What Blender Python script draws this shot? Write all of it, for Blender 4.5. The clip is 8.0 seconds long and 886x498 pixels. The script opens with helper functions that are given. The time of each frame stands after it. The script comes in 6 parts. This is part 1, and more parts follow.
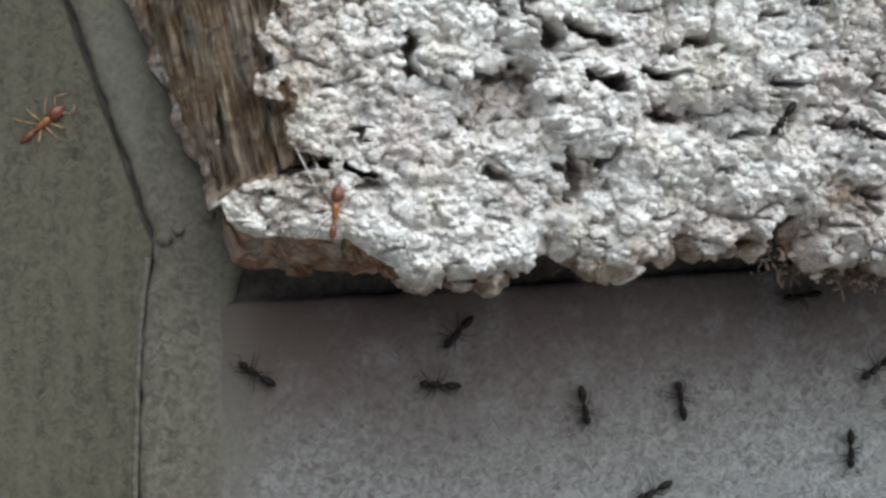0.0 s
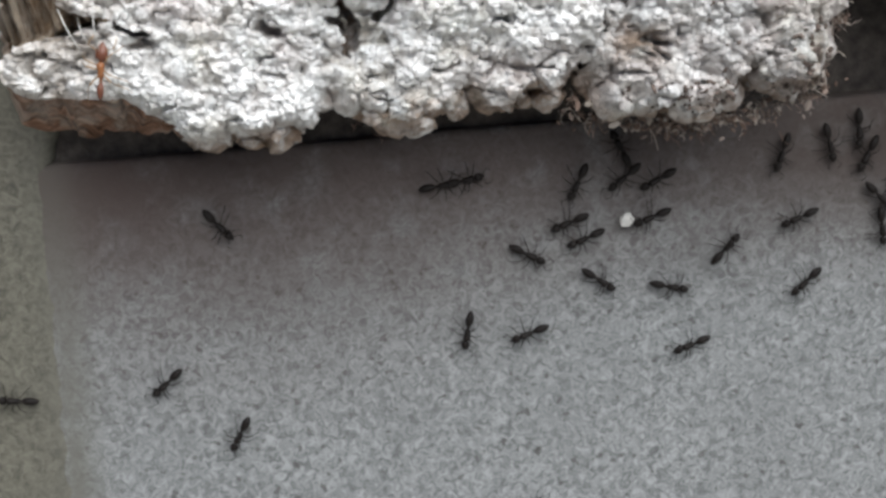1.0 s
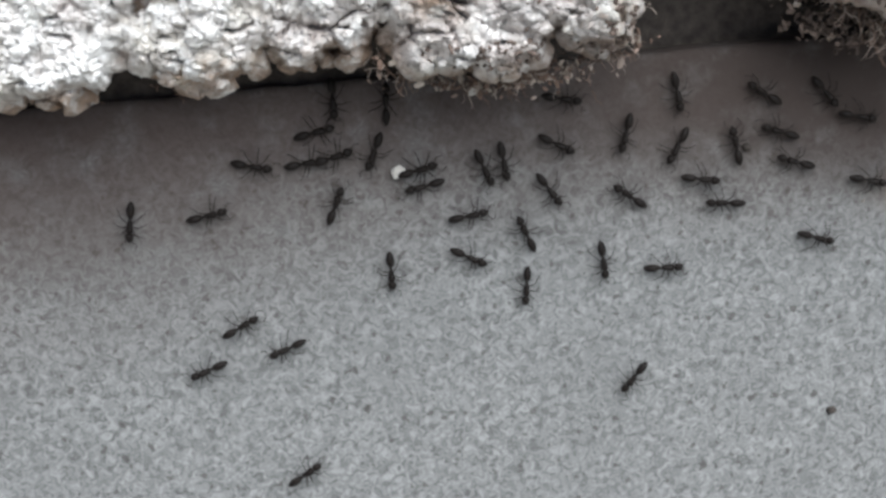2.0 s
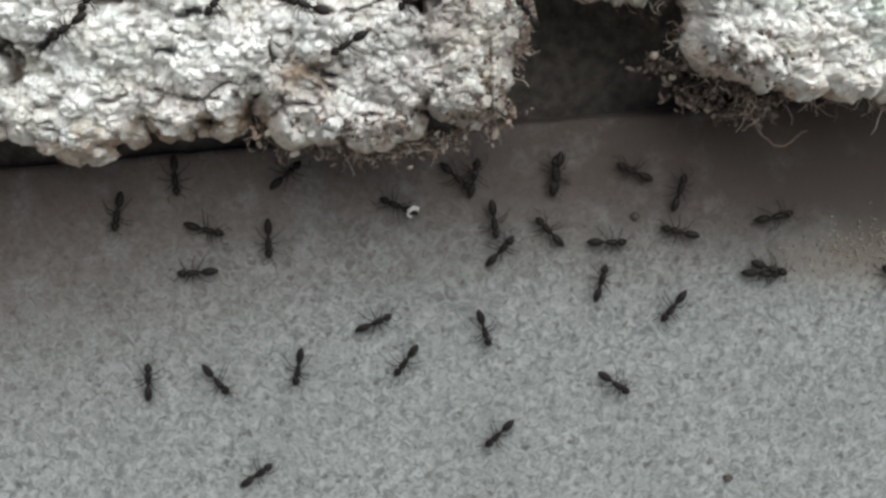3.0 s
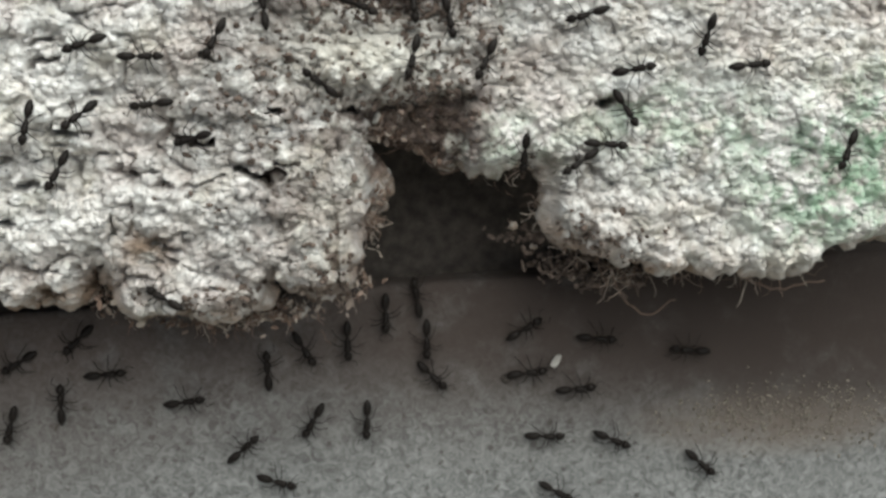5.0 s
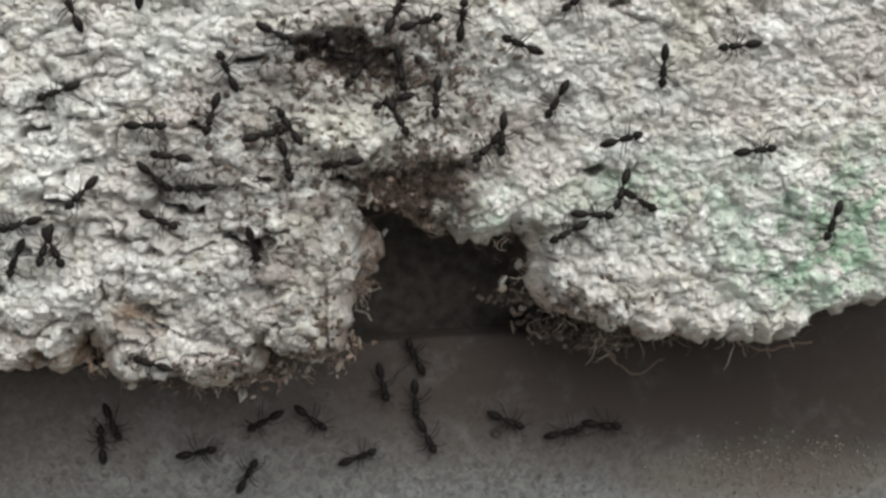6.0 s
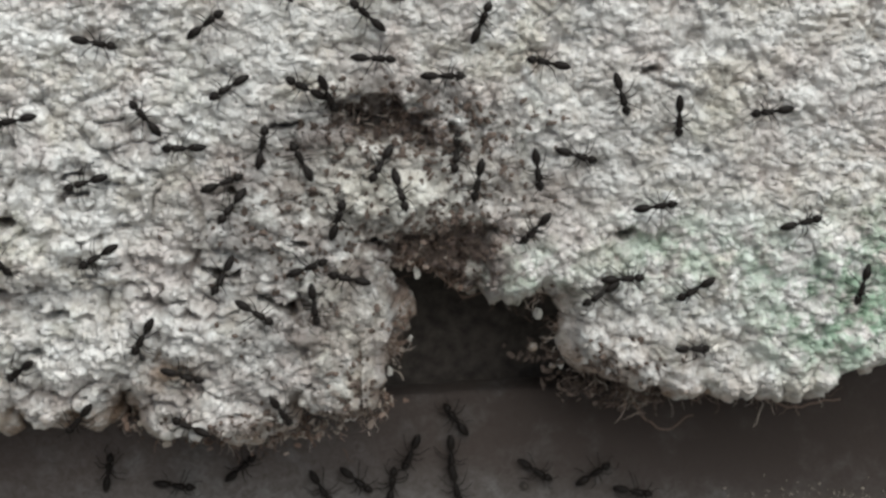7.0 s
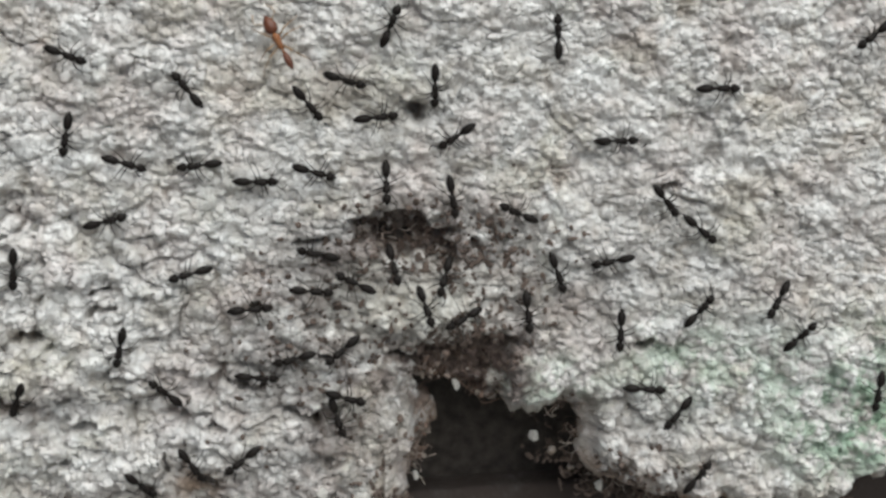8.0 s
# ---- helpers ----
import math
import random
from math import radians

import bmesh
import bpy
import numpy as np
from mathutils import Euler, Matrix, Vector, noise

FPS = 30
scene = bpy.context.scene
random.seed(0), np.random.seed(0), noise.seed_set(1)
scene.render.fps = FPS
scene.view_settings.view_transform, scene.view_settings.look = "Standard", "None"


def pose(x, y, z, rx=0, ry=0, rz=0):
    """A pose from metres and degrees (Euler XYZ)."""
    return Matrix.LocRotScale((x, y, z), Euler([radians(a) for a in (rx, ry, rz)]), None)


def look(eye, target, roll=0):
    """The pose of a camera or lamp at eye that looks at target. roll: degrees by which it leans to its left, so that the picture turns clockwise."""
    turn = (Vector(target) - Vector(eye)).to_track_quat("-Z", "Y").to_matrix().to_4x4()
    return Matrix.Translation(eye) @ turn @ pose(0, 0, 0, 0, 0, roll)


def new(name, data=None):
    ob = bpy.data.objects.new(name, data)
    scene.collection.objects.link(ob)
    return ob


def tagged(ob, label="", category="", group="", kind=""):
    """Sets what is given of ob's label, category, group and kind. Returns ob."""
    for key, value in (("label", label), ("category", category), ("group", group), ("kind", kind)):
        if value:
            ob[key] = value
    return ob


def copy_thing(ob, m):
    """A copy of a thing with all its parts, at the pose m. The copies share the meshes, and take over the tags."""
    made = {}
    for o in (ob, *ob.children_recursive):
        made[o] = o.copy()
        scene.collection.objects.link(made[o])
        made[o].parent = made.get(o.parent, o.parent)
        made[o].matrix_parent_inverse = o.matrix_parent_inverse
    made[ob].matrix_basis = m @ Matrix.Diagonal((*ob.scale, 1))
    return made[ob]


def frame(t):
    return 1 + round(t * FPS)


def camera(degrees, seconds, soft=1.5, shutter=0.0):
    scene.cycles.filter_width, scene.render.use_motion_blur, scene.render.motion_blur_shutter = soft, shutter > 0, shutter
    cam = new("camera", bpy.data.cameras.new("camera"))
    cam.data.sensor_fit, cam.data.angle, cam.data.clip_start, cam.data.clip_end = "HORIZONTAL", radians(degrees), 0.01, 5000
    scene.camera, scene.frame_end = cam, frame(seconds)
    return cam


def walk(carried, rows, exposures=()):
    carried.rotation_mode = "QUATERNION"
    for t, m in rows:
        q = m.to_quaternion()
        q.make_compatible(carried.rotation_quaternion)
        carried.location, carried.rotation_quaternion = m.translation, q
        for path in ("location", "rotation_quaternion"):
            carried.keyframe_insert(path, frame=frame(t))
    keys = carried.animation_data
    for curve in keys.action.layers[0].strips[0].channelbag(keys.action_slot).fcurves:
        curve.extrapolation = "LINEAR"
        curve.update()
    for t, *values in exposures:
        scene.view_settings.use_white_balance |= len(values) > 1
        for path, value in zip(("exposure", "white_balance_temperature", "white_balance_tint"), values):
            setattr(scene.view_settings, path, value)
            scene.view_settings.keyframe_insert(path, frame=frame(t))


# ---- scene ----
# The camera is held by hand over the wall foot and drifts along the bark.
cam = camera(38.0, 8.0, soft=3.0)
PATH = [
    (0, -0.00000, -0.00000, 0.14000, -5.71, -7.83, 0.00),
    (0.2, 0.00711, -0.00095, 0.14062, -6.91, -6.81, -0.44),
    (0.4, 0.01467, -0.00090, 0.14177, -8.35, -5.65, -0.75),
    (0.5, 0.01780, -0.00139, 0.14194, -8.94, -5.64, -0.97),
    (0.8, 0.02503, -0.00038, 0.14272, -10.82, -5.09, -1.42),
    (1, 0.03005, -0.00031, 0.14378, -12.00, -4.17, -1.80),
    (1.2, 0.03409, 0.00072, 0.14376, -12.96, -4.19, -1.78),
    (1.5, 0.03989, 0.00068, 0.14362, -14.82, -4.07, -1.93),
    (1.7, 0.04246, 0.00183, 0.14325, -15.45, -4.68, -1.85),
    (2, 0.04832, 0.00289, 0.14209, -15.56, -5.07, -1.77),
    (2.2, 0.05171, 0.00286, 0.14171, -15.71, -5.61, -1.65),
    (3.3, 0.06557, 0.00483, 0.14589, -11.88, -2.92, -1.68),
    (3.5, 0.06528, 0.00523, 0.14515, -11.41, -2.63, -1.72),
    (3.8, 0.06402, 0.00497, 0.14372, -10.86, -2.57, -1.63),
    (4, 0.06524, 0.00571, 0.14278, -10.64, -2.29, -1.65),
    (4.3, 0.06810, 0.00740, 0.14178, -11.08, -2.47, -1.57),
    (4.5, 0.06990, 0.00804, 0.14121, -10.51, -2.37, -1.56),
    (4.8, 0.07620, 0.01185, 0.14119, -10.41, -2.21, -1.36),
    (5, 0.08035, 0.01480, 0.14089, -10.61, -3.34, -0.89),
    (5.2, 0.08361, 0.01714, 0.14072, -10.55, -3.84, -0.72),
    (6.3, 0.08124, 0.02400, 0.14052, -11.16, -2.75, -0.75),
    (6.5, 0.08058, 0.02573, 0.14071, -11.29, -2.96, -0.77),
    (6.8, 0.08105, 0.02857, 0.14039, -11.82, -2.34, -0.75),
    (7, 0.08022, 0.02892, 0.14025, -11.18, -2.50, -0.69),
    (7.2, 0.08009, 0.03076, 0.14038, -11.15, -2.43, -0.80),
    (7.5, 0.07998, 0.03562, 0.13984, -11.76, -2.40, -0.81),
    (7.8, 0.07807, 0.03767, 0.14032, -10.85, -2.68, -0.66),
    (8, 0.07690, 0.03993, 0.13996, -11.03, -3.05, -0.60),
]
walk(cam, [(t, pose(x, y, z, rx, ry, rz)) for t, x, y, z, rx, ry, rz in PATH],
     exposures=[(0.0, 0.04, 6000, 5), (1.0, 0.26, 6050, 7), (2.2, 0.48, 6000, 7), (3.5, 0.14, 6300, 0), (5.0, -0.02, 6400, 2), (6.5, -0.29, 6350, 4), (8.0, -0.40, 6250, 5)])

# ---- light: an overcast sky with a faint wide sun ----
world = bpy.data.worlds.new("sky")
scene.world = world
world.use_nodes = True
wn = world.node_tree
sky = wn.nodes.new("ShaderNodeTexSky")
sky.sky_type, sky.sun_disc = "NISHITA", False
sky.sun_elevation, sky.sun_rotation = radians(46), radians(0)
sky.dust_density, sky.ozone_density, sky.air_density = 4.0, 1.0, 1.0
wn.links.new(sky.outputs["Color"], wn.nodes["Background"].inputs["Color"])
wn.nodes["Background"].inputs["Strength"].default_value = 0.05

sun = new("sun", bpy.data.lights.new("sun", "SUN"))
sun.data.energy, sun.data.angle, sun.data.color = 4.8, radians(80), (1.0, 0.985, 0.955)
sun.matrix_world = look((0.26, 0.77, 0.58), (0, 0, 0))

MM = 0.001


# ---- materials ----
class Nodes:
    """Short hand for building one node material."""

    def __init__(self, name, rough=0.8, metal=0.0, shine=0.5):
        self.m = bpy.data.materials.new(name)
        self.m.use_nodes = True
        self.t = self.m.node_tree
        self.b = self.t.nodes["Principled BSDF"]
        self.b.inputs["Roughness"].default_value = rough
        self.b.inputs["Metallic"].default_value = metal
        self.b.inputs["Specular IOR Level"].default_value = shine
        self.co = self.t.nodes.new("ShaderNodeTexCoord").outputs["Object"]

    def put(self, socket, value):
        if hasattr(value, "is_output"):
            self.t.links.new(value, socket)
        else:
            socket.default_value = value

    def coords(self, scale=(1, 1, 1), rot=(0, 0, 0)):
        n = self.t.nodes.new("ShaderNodeMapping")
        self.t.links.new(self.co, n.inputs["Vector"])
        n.inputs["Scale"].default_value = scale
        n.inputs["Rotation"].default_value = rot
        return n.outputs["Vector"]

    def noise(self, size, detail=4.0, rough=0.55, at=None, distortion=0.0):
        """Noise whose blotches are about size millimetres."""
        n = self.t.nodes.new("ShaderNodeTexNoise")
        self.t.links.new(at or self.co, n.inputs["Vector"])
        n.inputs["Scale"].default_value = 1000.0 / size
        n.inputs["Detail"].default_value, n.inputs["Roughness"].default_value = detail, rough
        n.inputs["Distortion"].default_value = distortion
        return n.outputs["Fac"]

    def ramp(self, fac, *stops):
        n = self.t.nodes.new("ShaderNodeValToRGB")
        e = n.color_ramp.elements
        while len(e) < len(stops):
            e.new(0.5)
        for el, (p, c) in zip(e, stops):
            el.position, el.color = p, (*(c if isinstance(c, tuple) else (c, c, c)), 1.0)
        self.t.links.new(fac, n.inputs["Fac"])
        return n.outputs["Color"]

    def mix(self, fac, a, b, mode="MIX"):
        n = self.t.nodes.new("ShaderNodeMix")
        n.data_type, n.blend_type = "RGBA", mode
        self.put(n.inputs["Factor"], fac)
        for key, v in (("A", a), ("B", b)):
            sock = [s for s in n.inputs if s.name == key and s.type == "RGBA"][0]
            self.put(sock, v if hasattr(v, "is_output") else (*v, 1.0))
        return [s for s in n.outputs if s.type == "RGBA"][0]

    def maths(self, op, a, b=0.0):
        n = self.t.nodes.new("ShaderNodeMath")
        n.operation = op
        self.put(n.inputs[0], a), self.put(n.inputs[1], b)
        return n.outputs[0]

    def colour(self, c):
        self.put(self.b.inputs["Base Color"], c if hasattr(c, "is_output") else (*c, 1.0))
        return self

    def bump(self, height, depth, strength=1.0):
        """Relief of the given depth in millimetres."""
        n = self.t.nodes.new("ShaderNodeBump")
        n.inputs["Distance"].default_value, n.inputs["Strength"].default_value = depth * MM, strength
        self.t.links.new(height, n.inputs["Height"])
        if self.b.inputs["Normal"].is_linked:
            self.t.links.new(self.b.inputs["Normal"].links[0].from_socket, n.inputs["Normal"])
        self.t.links.new(n.outputs["Normal"], self.b.inputs["Normal"])
        return self


def spread(n, at, lo, hi):
    return n.ramp(at, (lo, 0.0), (hi, 1.0))


def near_place(n, x, y, sx, sy, inner, outer):
    """1 near a place of the slab, falling to 0; millimetres, with the axes stretched by sx and sy."""
    far = n.t.nodes.new("ShaderNodeVectorMath")
    far.operation = "DISTANCE"
    n.t.links.new(n.coords((sx, sy, 0.0)), far.inputs[0])
    far.inputs[1].default_value = (x * sx * MM, y * sy * MM, 0.0)
    return n.ramp(far.outputs["Value"], (inner * MM, 1.0), (outer * MM, 0.0))


def crust_material():
    """Chalky grey bark crust with buff flakes, dirt and a green algae patch."""
    n = Nodes("bark_crust", 0.95, 0.0, 0.12)
    base = n.ramp(n.noise(4, 5, 0.65), (0.32, (0.70, 0.67, 0.645)), (0.5, (0.795, 0.785, 0.77)), (0.66, (0.82, 0.82, 0.81)))
    buff = spread(n, n.noise(9, 4, 0.65), 0.52, 0.66)
    base = n.mix(n.maths("MULTIPLY", buff, 0.45), base, (0.60, 0.55, 0.44))
    olive = spread(n, n.noise(6.3, 4, 0.65, n.coords((1, 1, 1), (0.4, 0, 1.1))), 0.56, 0.68)
    base = n.mix(n.maths("MULTIPLY", olive, 0.28), base, (0.40, 0.42, 0.30))
    pink = spread(n, n.noise(7.5, 4, 0.65, n.coords((1, 1, 1), (0, 0.7, 2.0))), 0.50, 0.66)
    base = n.mix(n.maths("MULTIPLY", pink, 0.45), base, (0.66, 0.575, 0.555))
    dull = spread(n, n.noise(2.6, 3, 0.6, n.coords((1, 1.3, 1), (0.9, 0, 0.6))), 0.53, 0.64)
    base = n.mix(n.maths("MULTIPLY", dull, 0.24), base, (0.41, 0.39, 0.36))
    pits = spread(n, n.noise(1.7, 4, 0.65), 0.35, 0.46)
    base = n.mix(n.maths("MULTIPLY", n.maths("SUBTRACT", 1.0, pits), 0.25), base, (0.20, 0.16, 0.125))
    # worm-like wrinkles, a little darker and browner along their lines
    worm = n.maths("ABSOLUTE", n.maths("SUBTRACT", n.noise(1.15, 2, 0.5, None, 1.0), 0.5))
    worm = n.ramp(worm, (0.0, 0.0), (0.03, 0.55), (0.085, 1.0))
    base = n.mix(n.maths("MULTIPLY", n.maths("SUBTRACT", 1.0, worm), 0.17), base, (0.27, 0.24, 0.21))
    # brown inner bark shows where the rim is broken
    split = n.t.nodes.new("ShaderNodeSeparateXYZ")
    n.t.links.new(n.co, split.inputs[0])
    inner = n.ramp(split.outputs["Z"], (0.0120, 1.0), (0.0165, 0.0))
    inner = n.maths("MULTIPLY", inner, spread(n, n.noise(4.5, 4, 0.65), 0.33, 0.50))
    base = n.mix(n.maths("MULTIPLY", inner, 0.85), base, n.ramp(n.noise(1.1, 4, 0.65), (0.35, (0.11, 0.068, 0.042)), (0.65, (0.30, 0.20, 0.14))))
    for x, y, inner, outer in ((58, -7.5, 0.5, 4.5), (38, -14, 1, 4), (22, -16, 1, 4), (33, -14, 1, 4), (48.5, -12.5, 1, 5), (66, -15, 1, 4), (76.5, -12, 1.5, 6), (100, -8, 1, 5), (110, -12, 1, 6)):
        patch = n.maths("MULTIPLY", near_place(n, x, y, 0.8, 1.3, inner, outer), spread(n, n.noise(2.9, 4, 0.65), 0.42, 0.57))
        base = n.mix(n.maths("MULTIPLY", patch, 0.85), base, (0.27, 0.175, 0.11))
    worn = n.maths("MULTIPLY", near_place(n, 0.5, 4, 1.0, 0.45, 3, 10), spread(n, n.noise(2.4, 4, 0.65), 0.34, 0.58))
    base = n.mix(n.maths("MULTIPLY", worn, 0.85), base, (0.34, 0.275, 0.215))
    # algae grow on one stretch only
    for x, y, inner, outer, amount in ((126, -4, 3, 12, 0.74), (133, 2, 3, 13, 0.76), (94, 1.5, 1, 6, 0.5), (107, 4, 1, 9, 0.45), (117, 2, 1, 10, 0.4)):
        patch = n.maths("MULTIPLY", near_place(n, x, y, 1.0, 1.5, inner, outer), spread(n, n.noise(2.6, 4, 0.7), 0.42, 0.58))
        base = n.mix(n.maths("MULTIPLY", patch, amount), base, (0.27, 0.45, 0.30))
    # brown dirt that the ants have carried out round the gap and the hollow
    stain = n.ramp(n.noise(3.1, 3, 0.6), (0.4, (0.07, 0.052, 0.045)), (0.62, (0.19, 0.14, 0.125)))
    for x, y, inner, outer, amount in ((79.6, 16.8, 2, 6, 0.75), (84, 3.4, 4, 7, 0.92), (90, 11, 1, 8, 0.5), (66, 9, 2, 9, 0.4), (72, 7, 2, 7, 0.45), (75, 13, 2, 6, 0.5), (70, -4, 2, 9, 0.4), (75, -6, 2, 8, 0.36), (66.5, -9, 1, 6, 0.4), (57, -9.5, 1, 6, 0.5), (67, -13.2, 1, 4, 0.4), (73, -13.2, 1, 4, 0.35),
                                       (86, 14.8, 1, 6, 0.5), (73, 15, 1, 6, 0.4), (90, 6, 1, 5, 0.4), (89, 1.5, 1, 5, 0.75), (97.6, -0.6, 0.5, 3, 0.6), (101, -8.4, 1, 5, 0.55), (76.5, -12, 1, 5, 0.6), (100, 10, 1, 7, 0.25), (71, 9, 1, 6, 0.35), (74, 0, 2, 8, 0.35), (64, 3, 1, 7, 0.35), (102, -4, 1, 6, 0.3), (85, 18, 1, 6, 0.5)):
        patch = n.maths("MULTIPLY", near_place(n, x, y, 0.75, 1.3, inner, outer), spread(n, n.noise(2.7, 4, 0.65), 0.38, 0.53))
        base = n.mix(n.maths("MULTIPLY", patch, amount), base, stain)
    # a clean pale knob between the hollow and the gap
    base = n.mix(n.maths("MULTIPLY", near_place(n, 80.2, 10.0, 0.6, 1.3, 2.2, 5.0), 0.7), base, n.ramp(n.noise(1.3, 4, 0.6), (0.35, (0.56, 0.525, 0.44)), (0.6, (0.75, 0.735, 0.67))))
    n.colour(base)
    n.bump(n.noise(0.42, 3, 0.6), 0.10, 1.0)
    n.bump(worm, 0.14, 1.0)
    return n.m


def wood_material(name, ways, greyed, warm):
    """Split brown wood with grey fibres; ways are the three axes of the grain, the second runs along it."""
    n = Nodes(name, 0.88, 0.0, 0.2)
    join = n.t.nodes.new("ShaderNodeCombineXYZ")
    for slot, way in zip("XYZ", ways):
        dot = n.t.nodes.new("ShaderNodeVectorMath")
        dot.operation = "DOT_PRODUCT"
        n.t.links.new(n.co, dot.inputs[0])
        dot.inputs[1].default_value = way
        n.t.links.new(dot.outputs["Value"], join.inputs[slot])
    along = join.outputs["Vector"]
    fibre = n.noise(0.75, 6, 0.66, along, 0.15)
    base = n.ramp(fibre, (0.36, (0.05 * warm, 0.032, 0.02)), (0.47, (0.155 * warm, 0.105, 0.066)), (0.57, (0.26 * warm, 0.19, 0.13)), (0.70, (0.44, 0.37, 0.28)))
    grey = spread(n, n.noise(3.2, 5, 0.65, n.coords((1, 0.6, 1))), 0.45, 0.6)
    base = n.mix(n.maths("MULTIPLY", grey, greyed), base, (0.40, 0.375, 0.33))
    dark = spread(n, n.noise(2.2, 4, 0.6, along), 0.57, 0.66)
    base = n.mix(n.maths("MULTIPLY", dark, 0.6), base, (0.10, 0.062, 0.035))
    n.colour(base)
    n.bump(n.noise(0.35, 5, 0.7, along, 0.2), 0.35, 1.0)
    n.bump(fibre, 0.7, 1.0)
    n.bump(n.noise(0.5, 4, 0.65), 0.25, 0.9)
    return n.m


def concrete_material(name, tone, tint, speck, streak=0.0, dirt_shade=()):
    """Worn cement, mottled at half a millimetre, with soft stains."""
    n = Nodes(name, 0.9, 0.0, 0.3)
    lo, hi = tuple(c * tone * 0.52 for c in tint), tuple(c * tone * 1.48 for c in tint)
    base = n.ramp(n.noise(1.0, 4, 0.62, None, 1.2), (0.33, lo), (0.66, hi))
    stain = spread(n, n.noise(14, 4, 0.6), 0.4, 0.7)
    base = n.mix(n.maths("MULTIPLY", stain, 0.30), base, tuple(c * tone * 0.75 for c in tint))
    dots = spread(n, n.noise(1.5, 2, 0.5), 0.635, 0.69)
    base = n.mix(n.maths("MULTIPLY", dots, speck), base, (0.05, 0.045, 0.04))
    # patches of dirt, some of which also paint in the shade beside the bark
    for x, y, sx, sy, inner, outer, amount, *hue in dirt_shade:
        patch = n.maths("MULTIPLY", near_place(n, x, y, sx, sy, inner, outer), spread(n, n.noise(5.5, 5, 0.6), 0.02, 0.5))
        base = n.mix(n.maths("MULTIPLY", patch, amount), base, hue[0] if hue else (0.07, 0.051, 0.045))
    if streak:
        lines = spread(n, n.noise(1.6, 4, 0.6, n.coords((1, 0.12, 1), (0, 0, 0.12))), 0.38, 0.66)
        base = n.mix(n.maths("MULTIPLY", lines, streak), base, tuple(c * tone * 1.5 for c in tint))
    n.colour(base)
    n.bump(n.noise(0.6, 3, 0.6), 0.07, 0.8)
    n.bump(n.noise(9, 3, 0.5), 0.5, 0.4)
    return n.m


def plain_material(name, colour, rough, size=1.0, vary=0.4, relief=0.03, shine=0.5):
    n = Nodes(name, rough, 0.0, shine)
    n.colour(n.ramp(n.noise(size, 4, 0.6), (0.3, tuple(c * (1 - vary) for c in colour)), (0.7, tuple(c * (1 + vary) for c in colour))))
    n.bump(n.noise(size * 0.6, 3), relief, 0.7)
    return n.m


def fibre_material():
    """Dry roots and husks, each of its own shade from dark brown to straw grey."""
    n = Nodes("dry_root_fibre", 0.85)
    each = n.t.nodes.new("ShaderNodeNewGeometry").outputs["Random Per Island"]
    shade = n.ramp(each, (0.0, (0.07, 0.045, 0.033)), (0.5, (0.20, 0.135, 0.105)), (0.8, (0.38, 0.32, 0.28)), (1.0, (0.46, 0.41, 0.35)))
    n.colour(n.mix(n.maths("MULTIPLY", n.noise(0.8, 3), 0.5), shade, (0.12, 0.08, 0.06)))
    return n.m


CRUST = crust_material()
WOOD = wood_material("split_wood", ((0.98, 0.18, 0.0), (-0.01, 0.055, 0.0), (0.0, 0.0, 0.3)), 0.42, 1.0)
BROKEN_WOOD = wood_material("broken_wood", ((0.10, 0.12, 0.0), (0.08, 0.0, 0.0), (0.2, 0.0, 0.95)), 0.4, 1.25)
# The brown band by the gutter is part dirt, part painted bark shadow.
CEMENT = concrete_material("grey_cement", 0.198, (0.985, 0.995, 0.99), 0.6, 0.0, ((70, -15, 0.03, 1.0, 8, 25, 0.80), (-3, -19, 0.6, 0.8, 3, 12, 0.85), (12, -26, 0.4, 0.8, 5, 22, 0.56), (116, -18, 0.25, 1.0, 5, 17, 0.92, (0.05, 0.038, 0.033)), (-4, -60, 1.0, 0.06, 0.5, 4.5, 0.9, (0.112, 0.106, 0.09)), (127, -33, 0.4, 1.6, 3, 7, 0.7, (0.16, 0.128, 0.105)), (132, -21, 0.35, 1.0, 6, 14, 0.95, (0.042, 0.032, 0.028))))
GREEN_CEMENT = concrete_material("algae_stained_cement", 0.066, (1.07, 1.0, 0.74), 0.5, 0.6)
# The dark patch at (-9, 2) is shade beside the wood, put into the colour.
STRIP_CEMENT = concrete_material("pale_edge_cement", 0.096, (1.07, 1.0, 0.79), 0.4, 0.25, ((-14.5, 6, 1.0, 0.22, 0, 6, 0.55, (0.14, 0.14, 0.125)), (-9, 2, 0.8, 0.3, 1, 4.5, 0.6, (0.045, 0.04, 0.032)), (-3.6, -60, 1.0, 0.06, 1.0, 5, 0.9, (0.108, 0.102, 0.086))))
# coat of the added wall out of view that throws fill light
BOUNCE_COAT = concrete_material("bounce_wall_cement", 0.30, (1.0, 0.97, 0.9), 0.2)
SOIL = plain_material("dark_soil", (0.054, 0.045, 0.039), 0.95, 1.5, 0.5, 0.4)
DIRT = plain_material("brown_dirt", (0.11, 0.082, 0.068), 0.95, 0.8, 0.5, 0.1)
ANT_BLACK = plain_material("black_ant_shell", (0.011, 0.0085, 0.0075), 0.5, 0.5, 0.45, 0.03, 0.14)
ANT_LEG = plain_material("dark_ant_leg", (0.018, 0.014, 0.012), 0.6, 0.4, 0.3, 0.005, 0.14)
ANT_AMBER = plain_material("amber_ant_shell", (0.23, 0.088, 0.03), 0.4, 0.5, 0.25, 0.01)
ANT_RUST = plain_material("rust_ant_head", (0.12, 0.038, 0.018), 0.4, 0.5, 0.25, 0.01)
